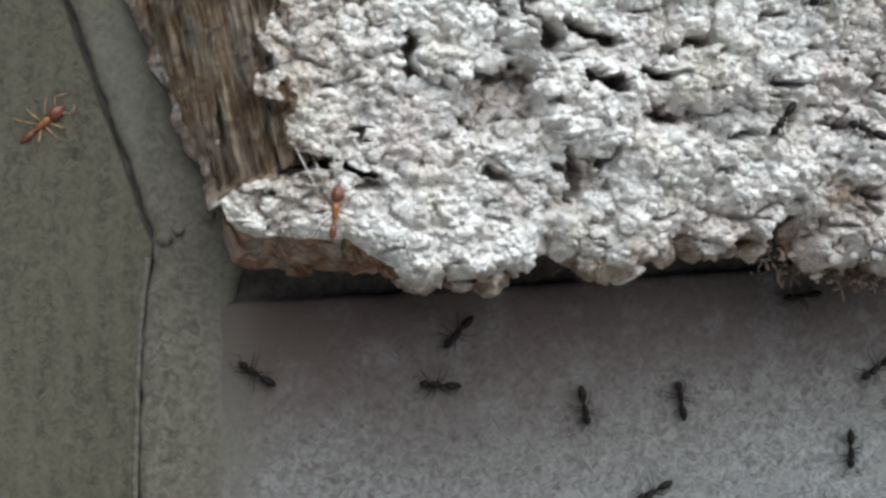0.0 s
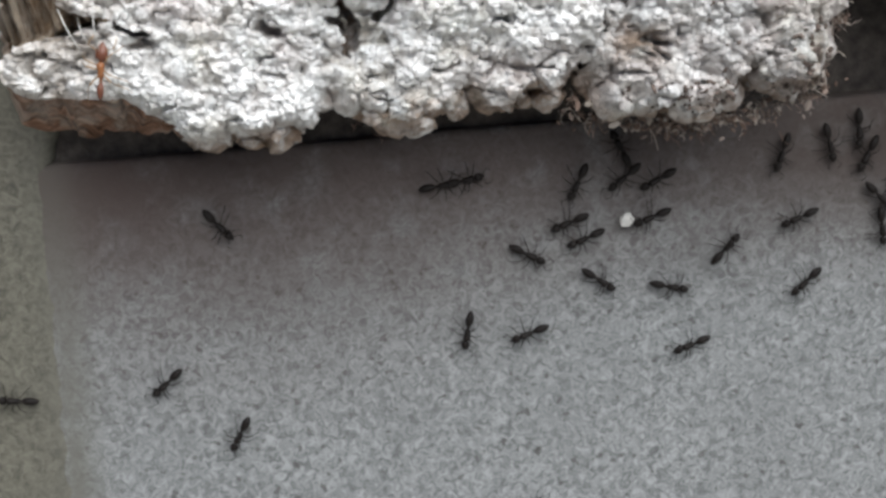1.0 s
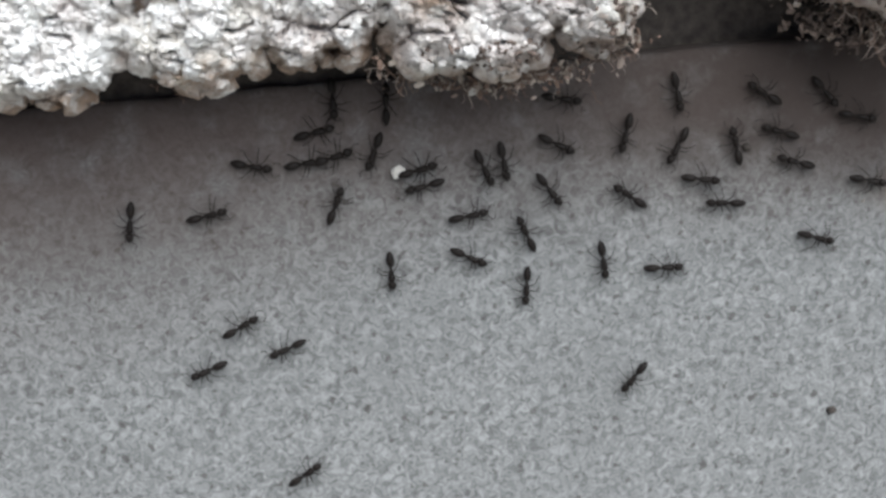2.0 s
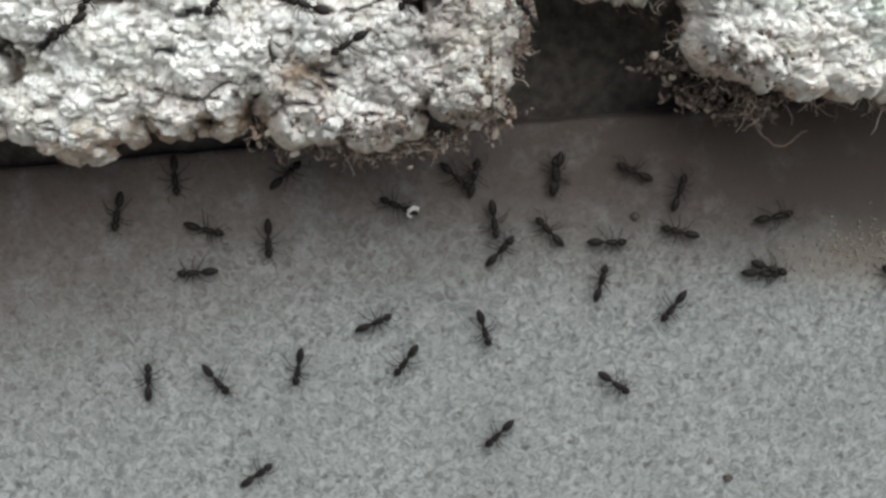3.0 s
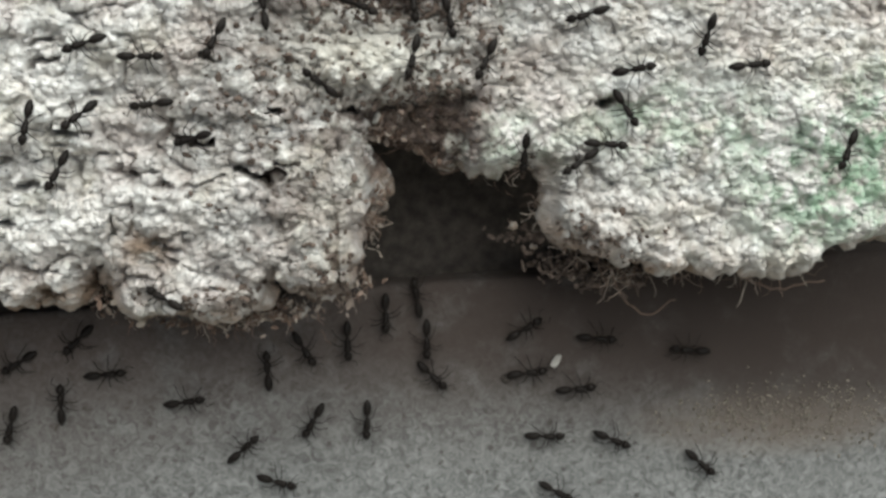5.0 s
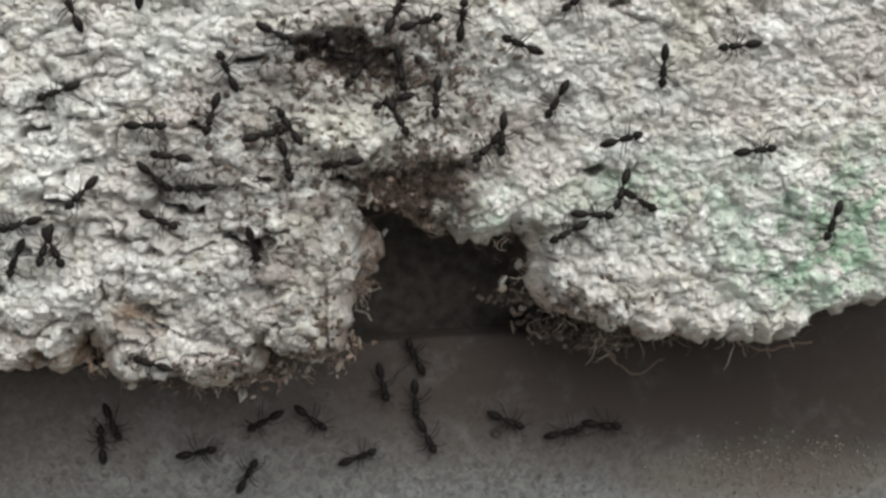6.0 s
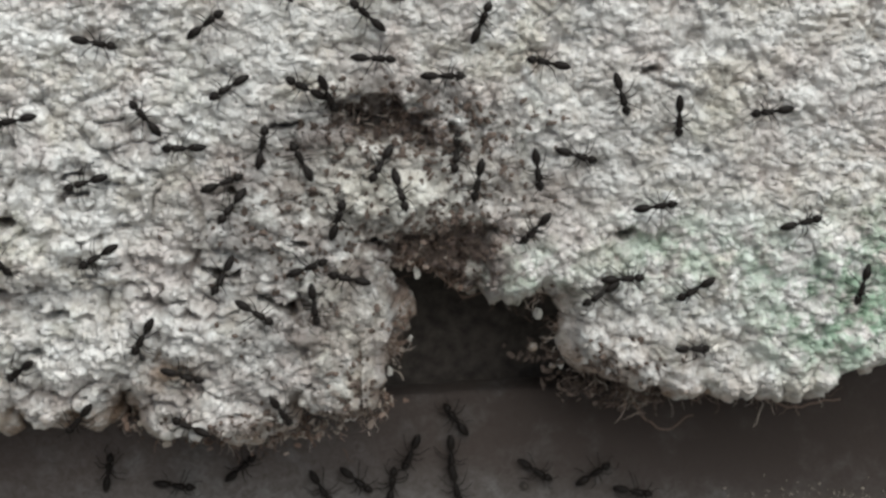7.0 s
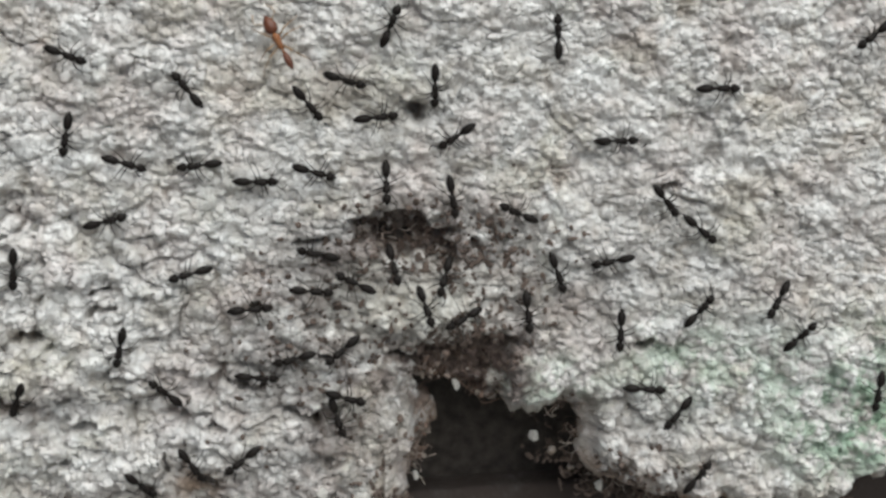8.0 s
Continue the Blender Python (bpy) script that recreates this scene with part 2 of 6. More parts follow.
AMBER_LEG = plain_material("amber_ant_leg", (0.30, 0.19, 0.10), 0.5, 0.5, 0.25, 0.005)
FIBRE = fibre_material()
CRUMB = plain_material("white_crumb", (0.49, 0.47, 0.44), 0.8, 0.4, 0.2, 0.08)
SAND = plain_material("brown_grit", (0.19, 0.168, 0.14), 0.95, 0.6, 0.55, 0.08)


def part(name, bm, material, parent, label="", smooth=True):
    """Link a bmesh as one mesh object under a thing or a part."""
    me = bpy.data.meshes.new(name)
    bm.to_mesh(me)
    bm.free()
    me.materials.append(material)
    if smooth:
        me.polygons.foreach_set("use_smooth", [True] * len(me.polygons))
    ob = new(name, me)
    if parent:
        ob.parent = parent
    return tagged(ob, label)


# ---- number fields for the relief ----
def hash01(ix, iy, seed):
    h = (ix * 374761393 + iy * 668265263 + seed * 974634777) & 0xFFFFFFFF
    h = ((h ^ (h >> 13)) * 1274126177) & 0xFFFFFFFF
    return ((h ^ (h >> 16)) & 0xFFFFFF) / float(0xFFFFFF)


def soft_noise(x, y, size, seed, octaves=1):
    """Smooth value noise in 0..1 with blotches of the given size."""
    total, weight, amp = 0.0, 0.0, 1.0
    for o in range(octaves):
        u, v = x / size, y / size
        i, j = np.floor(u).astype(np.int64), np.floor(v).astype(np.int64)
        a, b = u - i, v - j
        a, b = a * a * (3 - 2 * a), b * b * (3 - 2 * b)
        top = hash01(i, j, seed + o) * (1 - a) + hash01(i + 1, j, seed + o) * a
        low = hash01(i, j + 1, seed + o) * (1 - a) + hash01(i + 1, j + 1, seed + o) * a
        total, weight, amp, size = total + amp * (top * (1 - b) + low * b), weight + amp, amp * 0.5, size * 0.5
    return total / weight


def grains(x, y, size, seed):
    """Distances to the nearest and next seed of a jittered grid, in units of size, and a number for the nearest."""
    u, v = x / size, y / size
    i0, j0 = np.floor(u).astype(np.int64), np.floor(v).astype(np.int64)
    f1, f2, own = np.full(x.shape, 9.0), np.full(x.shape, 9.0), np.zeros(x.shape)
    for di in (-1, 0, 1):
        for dj in (-1, 0, 1):
            i, j = i0 + di, j0 + dj
            d = np.hypot(i + hash01(i, j, seed) - u, j + hash01(i, j, seed + 7) - v)
            near = d < f1
            f2 = np.where(near, f1, np.minimum(f2, d))
            own = np.where(near, hash01(i, j, seed + 13), own)
            f1 = np.where(near, d, f1)
    return f1, f2, own


def ease(lo, hi, x):
    k = np.clip((x - lo) / (hi - lo), 0, 1)
    return k * k * (3 - 2 * k)


# ---- the ground ----
def gutter(x):
    """Where the grey cement ends under the bark."""
    return -19.6 + 0.046 * x


def slab(name, ys, west, east, material, z, label, category, lip=0.7, wave=0.4, seed=0.0, columns=40, north=None):
    """A cast slab: cross rows at the given y, from west(y) to east(y) in millimetres, with worn rounded rims that drop away.
    north: the slab ends there along a line north(x), rounded off in the same way."""
    across = [0.0, 0.0, 0.12, 0.45, 1.0] + [None] * columns + [1.0, 0.45, 0.12, 0.0, 0.0]
    drops = [9.0, lip, lip * 0.45, lip * 0.12, 0.0] + [0.0] * columns + [0.0, lip * 0.12, lip * 0.45, lip, 9.0]
    rows = [(y, 0.0, 0.0) for y in ys]
    if north:
        top = ys[-1]
        rows = rows[:-1] + [(top, lip, 0.0), (top, lip * 0.45, lip * 0.12), (top, lip * 0.12, lip * 0.45), (top, 0.0, lip), (top, 0.0, 9.0)]
    bm = bmesh.new()
    net = []
    for y, back, fall in rows:
        w, e = west(y), east(y)
        w += wave * (noise.noise(Vector((y * 0.35, seed, 1))) + 0.6 * noise.noise(Vector((y * 1.3, seed, 5))))
        e += wave * (noise.noise(Vector((y * 0.35, seed, 11))) + 0.6 * noise.noise(Vector((y * 1.3, seed, 15))))
        line = []
        for k, (a, d) in enumerate(zip(across, drops)):
            if a is None:
                # steps widen away from the near end
                u = (k - 4) / (columns + 1)
                far = e - w - 2 * lip
                x = w + lip + far * u if far < 300 else (w + lip + 160 * u / 0.9 if u < 0.9 else w + lip + 160 + (far - 160) * (u - 0.9) / 0.1)
                if west(y) < -1000:
                    x = e - (x - w)
            else:
                x = w + a * lip if k < 6 else e - a * lip
            line.append((x, d))
        if west(y) < -1000:
            middle = sorted(p[0] for p in line[5:-5])
            line[5:-5] = [(x, 0.0) for x in middle]
        verts = []
        for x, d in line:
            yy = y
            if north and fall >= 0 and y == ys[-1]:
                rag = wave * (noise.noise(Vector((x * 0.3, seed, 21))) + 0.6 * noise.noise(Vector((x * 1.2, seed, 25)))) if abs(x) < 400 else 0.0
                yy = north(min(x, 300.0)) + rag - back
            elif north and y > -60:
                yy = y + (north(min(x, 300.0)) - ys[-1])
            verts.append(bm.verts.new((x * MM, yy * MM, (z - max(d, fall)) * MM)))
        net.append(verts)
    for low, up in zip(net, net[1:]):
        for k in range(len(low) - 1):
            bm.faces.new((low[k], low[k + 1], up[k + 1], up[k]))
    return tagged(part(name, bm, material, None, label), category=category, kind="structure")


def bend(ys, xs):
    return lambda y: float(np.interp(y, ys, xs))


FAR_ROWS = [-2500, -900, -400, -200]
NEAR_ROWS = list(np.arange(-120, 60.1, 1.0))
JOINT = bend([-2500, -60, -36, -23, -12, 12, 60, 160, 2500], [-17, -15.2, -14.4, -13.7, -12.2, -20.2, -36, -70, -800])
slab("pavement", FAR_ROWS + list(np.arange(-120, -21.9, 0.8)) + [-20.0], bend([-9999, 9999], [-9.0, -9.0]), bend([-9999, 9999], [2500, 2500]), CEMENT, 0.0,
     "smooth grey cement with brown dirt and painted shade along its edge", "cement floor", lip=0.8, wave=0.3, seed=1.0, columns=60, north=gutter)
slab("kerb", FAR_ROWS + NEAR_ROWS + [160], JOINT, bend([-2500, -20.5, -15, -8, 12, 160], [-3.9, -3.9, -2.2, -2.6, -8.0, -48]), STRIP_CEMENT, 0.1,
     "greenish cement strip along the grey floor", "cement edge", lip=1.6, wave=0.55, seed=2.0, columns=14)
slab("ground", FAR_ROWS + NEAR_ROWS + [160, 500, 2500], bend([-9999, 9999], [-2500, -2500]), lambda y: JOINT(y) - (0.42 if y > -12.5 else -0.28), GREEN_CEMENT, 0.1,
     "flat algae-stained cement slab beside a dark joint", "cement slab", lip=0.5, wave=0.2, seed=3.0, columns=40)


def bounce_wall():
    """An unseen wall on the near side, added to bounce sunlight back and block sky."""
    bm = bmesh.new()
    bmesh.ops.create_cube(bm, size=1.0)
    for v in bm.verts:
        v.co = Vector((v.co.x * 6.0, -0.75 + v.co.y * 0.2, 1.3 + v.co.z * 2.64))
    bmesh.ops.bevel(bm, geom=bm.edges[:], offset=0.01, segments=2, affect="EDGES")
    tagged(part("bounce_wall_south", bm, BOUNCE_COAT, None, "plain unseen wall added to bounce light onto the bark", smooth=False), category="wall", kind="structure")


bounce_wall()


def soil_bed():
    """Dark soil in the hollow under the bark and beyond."""
    bm = bmesh.new()
    bmesh.ops.create_grid(bm, x_segments=110, y_segments=60, size=0.5)
    for v in bm.verts:
        x, y = 62 + v.co.x * 200, 30 + v.co.y * 130
        v.co = Vector((x * MM, y * MM, (float(np.interp(x, [62, 78], [-1.3, -4.2])) + 0.5 * noise.noise(Vector((x * 0.25, y * 0.6, 0))) + 0.35 * noise.noise(Vector((x, y, 2)))) * MM))
    tagged(part("soil", bm, SOIL, None, "dark damp soil in the hollow under the bark"), category="soil", kind="structure")
    bm = bmesh.new()
    bmesh.ops.create_grid(bm, x_segments=2, y_segments=2, size=20.0)
    for v in bm.verts:
        v.co.z = -9.5 * MM
    tagged(part("ground", bm, SOIL, None, "bare dark earth"), category="earth", kind="structure")


soil_bed()

# ---- the bark slab ----
STEP = 0.12
GX = np.arange(-16.0, 152.0, STEP)
GY = np.arange(-21.0, 58.0, STEP)


def bark_inside(x, y):
    """True where there is bark, seen from above, in millimetres."""
    wx = x + 1.0 * (soft_noise(x, y, 2.6, 3, 3) - 0.5) + 0.5 * (soft_noise(x, y, 6, 5) - 0.5)
    wy = y + 1.5 * (soft_noise(x, y, 2.2, 11, 3) - 0.5) + 0.4 * (soft_noise(x, y, 5, 15) - 0.5)
    f1, f2, own = grains(x, y, 2.6, 151)
    lobe = 1.3 * (0.45 - f1) + 0.5 * (own - 0.5)
    front = np.interp(wx, [-4.5, -1, 8, 12.7, 14.4, 17.3, 22.5, 24.2, 27, 29.5, 32.2, 35.2, 36.7, 38, 39.6, 42, 46, 51.5, 53, 55.1, 57.4, 58.8, 60.2, 64.4, 69.1, 70.3, 74.9, 77.5,
                           101.5, 106, 109.5, 113, 117.6, 123.6, 126.5, 130.6, 133.5, 150],
                      [-9.4, -11.4, -11.4, -15.2, -16.3, -16.2, -16.7, -15, -13.8, -13.6, -15, -15.2, -15.4, -14.4, -15.2, -13.3, -13.8, -13.3, -12.8, -14.6, -15.4, -13.6, -14.7, -15, -13.9, -12.5, -14.1, -12.7,
                       -8.5, -10.8, -11.3, -11.2, -12, -12.2, -10.2, -9.1, -8.3, -4])
    for at, top, half in ((27.8, -11.6, 1.1), (41.8, -11.8, 1.0), (53.2, -9.8, 1.5), (58.8, -12.6, 0.7), (70.4, -11.0, 1.1), (48.4, -12.4, 0.7), (112.4, -10.0, 0.7), (120.4, -10.9, 0.8)):
        front = np.maximum(front, top - 3.2 * np.maximum(np.abs(wx - at) / half - 0.35, 0))
    left = np.interp(wy, [-14, -8.6, -8.2, -3, 6, 12, 60], [-3.4, -4.0, -4.3, -6.8, -10.7, -12.7, -30])
    wx = wx + 0.5 * (soft_noise(x * 0.25, y, 1.2, 153, 2) - 0.5) * (x < 2)
    inside = (wy + lobe * ease(10, 18, x) > front + 0.2 * ease(10, 18, x)) & (wx > left)
    west = np.interp(wy, [-16, -10, -6.6, -5, -2.6, 0, 3, 5], [77.6, 78.0, 77.4, 80.0, 81.6, 79.6, 79.2, 78.6])
    east = np.interp(wy, [-14, -9.4, -6, -3, -1.6, 2, 5], [104, 100.6, 98.4, 98.4, 98.2, 96.4, 92])
    roof = np.interp(wx, [77, 79, 80.5, 84, 86.5, 88, 89.6, 92, 94, 95.2, 97.2, 99], [4.4, 3.6, 2.4, 1.4, 0.6, -1.3, -0.9, -1.1, -0.6, 0.4, 0.2, -2.0])
    return inside & ~((wx > west) & (wx < east) & (wy < roof))


def wood_zone(x, y):
    """How far the bare split wood reaches in from the broken left side: above 0 is wood."""
    j = soft_noise(x, y, 3.0, 21, 3) - 0.5
    side = np.interp(y, [-9, -7.6, -6.6, -5.6, -4.8, -3.8, -2.6, -1.2, 2, 4, 6, 8, 11, 14, 60], [-6.5, -4.6, -2.6, -0.2, 3.4, 7.6, 5.0, 2.8, 1.6, 1.4, 0.9, 0.4, 1.4, 0.2, -20]) - x
    return side + 4.5 * j * ease(-5, -2, y) + 3.0 * j + 1.2 * (soft_noise(x, y * 0.5, 0.8, 23, 2) - 0.5)


# hollows in the crust: x, y, half width, half height
KNOB_HOLLOWS = ((39.7, 0.5, 2.4, 0.6), (22.2, -5.2, 1.4, 0.6), (10.1, -6.4, 1.6, 0.8), (51.9, 3.5, 2.2, 0.5), (45.3, -5.0, 0.9, 0.6), (23.2, 4.2, 2.4, 1.1), (9.1, -1.3, 1.0, 0.8),
                (80.7, 29.4, 1.5, 1.1), (78.3, 16.8, 2.0, 0.8), (43, 7.5, 1.6, 0.7), (47.5, -1.5, 1.2, 0.6))
# winding clefts between the knobs: half width and the line
CLEFTS = ((0.75, ((67.3, -0.5), (68.9, -1.1), (71.3, -1.3))), (0.5, ((62.0, 3.0), (63.6, 2.0), (65.4, 2.2))), (0.6, ((1.5, -5.0), (4, -4.2), (6.5, -3.9))), (0.9, ((13.7, 7.9), (13.5, 6.1), (14.8, 4.0))), (1.0, ((20.5, 4.4), (23.3, 4.4), (25.4, 3.6))), (1.0, ((24.5, 12), (26.7, 9.4), (28.0, 7.5))),
          (1.1, ((28.8, 9.1), (31.1, 8.4), (33.3, 7.9))), (1.0, ((28.8, -4.6), (29.6, -5.9), (30.2, -7.3))), (0.8, ((32.6, -4.8), (33.5, -3.1), (33.8, -2.4))),
          (0.8, ((36.6, 4.9), (38.6, 4.4), (40.0, 4.6))), (0.7, ((8.2, -4.2), (9.1, -4.6), (10.6, -5.4))), (0.8, ((31.0, 4.2), (33.0, 3.4), (35.2, 3.9))), (0.7, ((29.6, -3.2), (30.4, -5.6), (29.8, -8.0))))
# whole clumps that stand over the rest, or sunken floors between them: x, y, half width, half height, rise
CLUMPS = ((17.2, 5.4, 3.2, 2.0, 3.0), (31.6, 1.6, 5.6, 5.0, 2.8), (43.2, 3.6, 4.2, 3.0, 2.2), (50.6, 3.8, 4.2, 2.8, 1.6), (21.8, 1.2, 4.6, 3.6, -3.2), (41.0, -3.4, 6.0, 2.8, 1.4), (10.5, 5.0, 3.4, 4.0, 1.4), (26.0, 9.5, 4.0, 2.4, 1.6), (22.5, -13.6, 4.2, 2.6, 1.2),
          (49.0, -4.6, 5.4, 4.4, 1.4), (61.8, -3.8, 3.6, 3.2, 1.1), (74.2, -8.6, 3.9, 4.6, 1.0), (67.6, -8.0, 3.2, 3.2, 0.8), (79.6, 9.8, 5.6, 2.6, 1.6), (92.6, 2.2, 4.2, 2.6, 1.2), (101.0, -4.6, 3.2, 3.2, 0.8))
FLAKE_HOLLOWS = ((60.2, -1.6, 1.7, 0.6), (60.7, -7.5, 1.4, 0.5), (57.5, 0.4, 1.4, 0.5), (53.1, -9.2, 0.6, 1.5), (71.9, -0.1, 1.3, 0.5), (78.8, 5.1, 1.8, 0.6),
                 (71.1, 5.3, 1.3, 0.4), (50.0, 12.0, 2.2, 0.5), (46.0, 13.7, 1.5, 0.5), (103.7, 5.4, 1.3, 0.9), 
                 (70.4, 16.7, 2.2, 0.5), (64.1, 10.4, 1.9, 0.5), (50.0, 10.2, 1.8, 0.4), (105.7, 21.6, 1.3, 0.5), (57.6, -0.4, 2.7, 0.6), (55.4, -6.6, 0.6, 2.2), (29.8, -4.2, 0.7, 1.2), (32.0, 3.6, 1.4, 0.6))


def dome(x, y, size, seed):
    """Round pebbled relief about zero, one dome a grain, and a number for each grain."""
    f1, f2, own = grains(x, y, size, seed)
    return 0.55 - 1.15 * f1 * f1, own - 0.5


def bark_height(x, y, rim):
    """Height of the crust in millimetres; rim is the distance to the outline."""
    wx = x + 2.0 * (soft_noise(x, y, 4.0, 31, 2) - 0.5)
    wy = y + 2.0 * (soft_noise(x, y, 4.0, 35, 2) - 0.5)
    coarse = 1.0 - ease(57, 86, x + 0.9 * np.maximum(y, -4) + 10 * (soft_noise(x, y, 16, 41) - 0.5))
    flat = 1 - coarse
    z = 15.6 + 2.0 * (soft_noise(x, y, 21, 43, 2) - 0.5) + (0.5 + 0.7 * coarse) * (soft_noise(x, y, 8, 45, 2) - 0.5)
    # cauliflower clumps, pebbles on them and warts on those
    f1, f2, own = grains(wx, wy * 1.15, 5.6, 51)
    up, own = 0.55 - 1.15 * f1 * f1, own - 0.5
    z += coarse * (1.3 * up + 1.1 * own) + flat * (0.7 * up + 0.8 * own)
    z -= coarse * 1.0 * (1 - ease(0.0, 0.14, f2 - f1)) * ease(0.47, 0.62, soft_noise(x, y, 3.2, 153, 2))
    sx, sy = x + 0.9 * (soft_noise(x, y, 1.5, 71, 2) - 0.5), y + 0.9 * (soft_noise(x, y, 1.5, 73, 2) - 0.5)
    up, own = dome(sx, sy * 1.15, 2.3, 61)
    z += (0.55 + 0.35 * coarse) * up + (0.5 - 0.15 * coarse) * own
    up, own = dome(sx + 0.4 * up, sy * (1.1 + 0.12 * flat), 1.25, 75)
    z += (0.50 + 0.30 * coarse) * up + (0.34 - 0.14 * coarse) * own
    fx, fy = x + 0.35 * (soft_noise(x, y, 0.7, 89) - 0.5), y + 0.35 * (soft_noise(x, y, 0.7, 91) - 0.5)
    up, own = dome(fx, fy * 1.1, 0.72, 79)
    z += (0.30 + 0.30 * coarse) * up + (0.17 + 0.06 * coarse) * own
    z += 0.14 * np.abs(2 * soft_noise(fx, fy * 1.2, 0.55, 87) - 1)
    # loose pebbles of crust on the lobe beyond the gap
    lobe = ease(96, 100, x) * (1 - ease(122, 134, x)) * (1 - ease(1, 8, y))
    up, own = dome(wx, wy * 1.1, 2.9, 155)
    z += lobe * (1.35 * up + 1.1 * own)
    up, own = dome(sx, sy * 1.1, 1.5, 157)
    z += lobe * (0.5 * up + 0.5 * own)
    # flakes that overlap like scales further on, with dark ledges below them
    lay = soft_noise(wx * 0.6, wy * 1.1, 3.0, 81, 3)
    step = lay * 7 + 0.7 * soft_noise(sx, sy, 0.9, 85)
    z += flat * 0.30 * (np.floor(step) - step + ease(0.72, 1.0, step - np.floor(step))) * ease(0.35, 0.6, soft_noise(x, y, 5, 83))
    # clumps and sunken floors, with ragged sides
    rx0, ry0 = x + 1.9 * (soft_noise(x, y, 1.5, 141, 3) - 0.5), y + 1.9 * (soft_noise(x, y, 1.5, 143, 3) - 0.5)
    for px, py, rx, ry, rise in CLUMPS:
        off = np.hypot((rx0 - px) / rx, (ry0 - py) / ry)
        z += rise * (1 - ease(0.72, 1.05, off)) * (1 - 0.25 * np.minimum(off, 1) ** 2)
    for px, py, rx, ry in KNOB_HOLLOWS:
        z -= 3.4 * (1 - ease(0.25, 1.35, np.hypot((rx0 - px) / rx, (ry0 - py) / ry)))
    for px, py, rx, ry in FLAKE_HOLLOWS:
        z -= 2.4 * (1 - ease(0.4, 1.1, np.hypot((rx0 - px) / rx, (ry0 - py) / ry)))
    # short crevices where flakes have come away
    line = np.abs(soft_noise(sx * 0.7, sy * 1.25, 3.4, 97, 3) - 0.5)
    torn = ease(0.44, 0.60, soft_noise(x, y, 3.6, 99, 2))
    z -= (0.5 + 0.9 * coarse) * torn * (1 - ease(0.0, 0.05 + 0.04 * coarse, line))
    line = np.abs(soft_noise(sx * 0.9, sy * 1.5, 1.9, 105, 3) - 0.5)
    z -= (0.35 - 0.2 * coarse) * ease(0.46, 0.62, soft_noise(x, y, 2.8, 107, 2)) * (1 - ease(0.005, 0.05, line))
    # the dark ragged hollow above the gap
    hollow = np.exp(-(((x - 80.0) / 7.5) ** 2 + ((y - 16.8 + 0.22 * (x - 80)) / 2.8) ** 2))
    z -= 3.0 * ease(0.34, 0.56, hollow * (0.1 + 1.3 * soft_noise(x, y, 1.5, 101, 2)))
    # a crumbling slope of dirt under the roof of the gap
    slope = ease(79.0, 80.6, rx0) * (1 - ease(89.2, 90.6, rx0)) * (1 - ease(5.2, 6.6, ry0 - 0.12 * (x - 84)))
    z -= slope * (2.6 + 0.35 * np.clip(6.0 - y, 0, 6) + 1.6 * (soft_noise(x, y, 1.3, 103, 2) - 0.5))
    # one swollen pale knob on the front rim
    z += 2.6 * np.exp(-(((x - 61.6) / 3.2) ** 2 + ((y + 12.4) / 2.4) ** 2))
    # split wood slopes away to the left
    w = wood_zone(x, y)
    across, along = x * 0.98 + y * 0.18, y * 0.98 - x * 0.18
    slope = np.clip(5.0 - across, 0, 14)
    across = across + 0.5 * (soft_noise(x, y, 2.4, 119, 2) - 0.5)
    along = along + 9.0 * soft_noise(across, across * 0, 0.8, 123, 2)
    fibre = 0.75 - 1.6 * np.abs(soft_noise(across, along * 0.09, 0.62, 111, 2) - 0.5) - 0.5
    board = soft_noise(across, along * 0.07, 2.4, 115, 2) - 0.5
    wood = 17.0 - 0.42 * slope - 0.030 * slope ** 2 + 2.3 * fibre + 3.0 * board + 0.6 * (soft_noise(x, y, 0.9, 117, 2) - 0.5) - 1.6 * ease(0.66, 0.74, soft_noise(across, along * 0.22, 1.5, 121, 2))
    z = z + (wood - z) * ease(-0.2, 1.6, w)
    for half, line in CLEFTS:
        wide = half * (0.35 + 1.3 * soft_noise(x, y, 1.8, 145, 2))
        for (ax, ay), (bx, by) in zip(line, line[1:]):
            k = np.clip(((rx0 - ax) * (bx - ax) + (ry0 - ay) * (by - ay)) / ((bx - ax) ** 2 + (by - ay) ** 2), 0, 1)
            off = np.hypot(rx0 - ax - k * (bx - ax), ry0 - ay - k * (by - ay))
            z = np.minimum(z, 11.8 + 12.0 * ease(0.35, 1.15, off / wide))
    z -= np.where((x < 10) | (x > 77), 1.7, 3.0) * np.clip(1 - rim / np.where(x > 77, 1.3, 2.6), 0, 1) ** 2
    return z


def rim_distance(inside):
    """Distance in millimetres from every grid place inside to the nearest place outside, up to 5."""
    far = np.where(inside, 99.0, 0.0)
    for _ in range(44):
        pad = np.pad(far, 1, mode="edge")
        for di, dj in ((0, 1), (2, 1), (1, 0), (1, 2)):
            far = np.minimum(far, pad[di:di + far.shape[0], dj:dj + far.shape[1]] + STEP)
        for di, dj in ((0, 0), (0, 2), (2, 0), (2, 2)):
            far = np.minimum(far, pad[di:di + far.shape[0], dj:dj + far.shape[1]] + STEP * 1.414)
    return np.minimum(far, 5.0)


BX, BY = np.meshgrid(GX, GY, indexing="ij")
BARK_IN = bark_inside(BX, BY)
BARK_RIM = rim_distance(BARK_IN)
BARK_Z = bark_height(BX, BY, BARK_RIM)


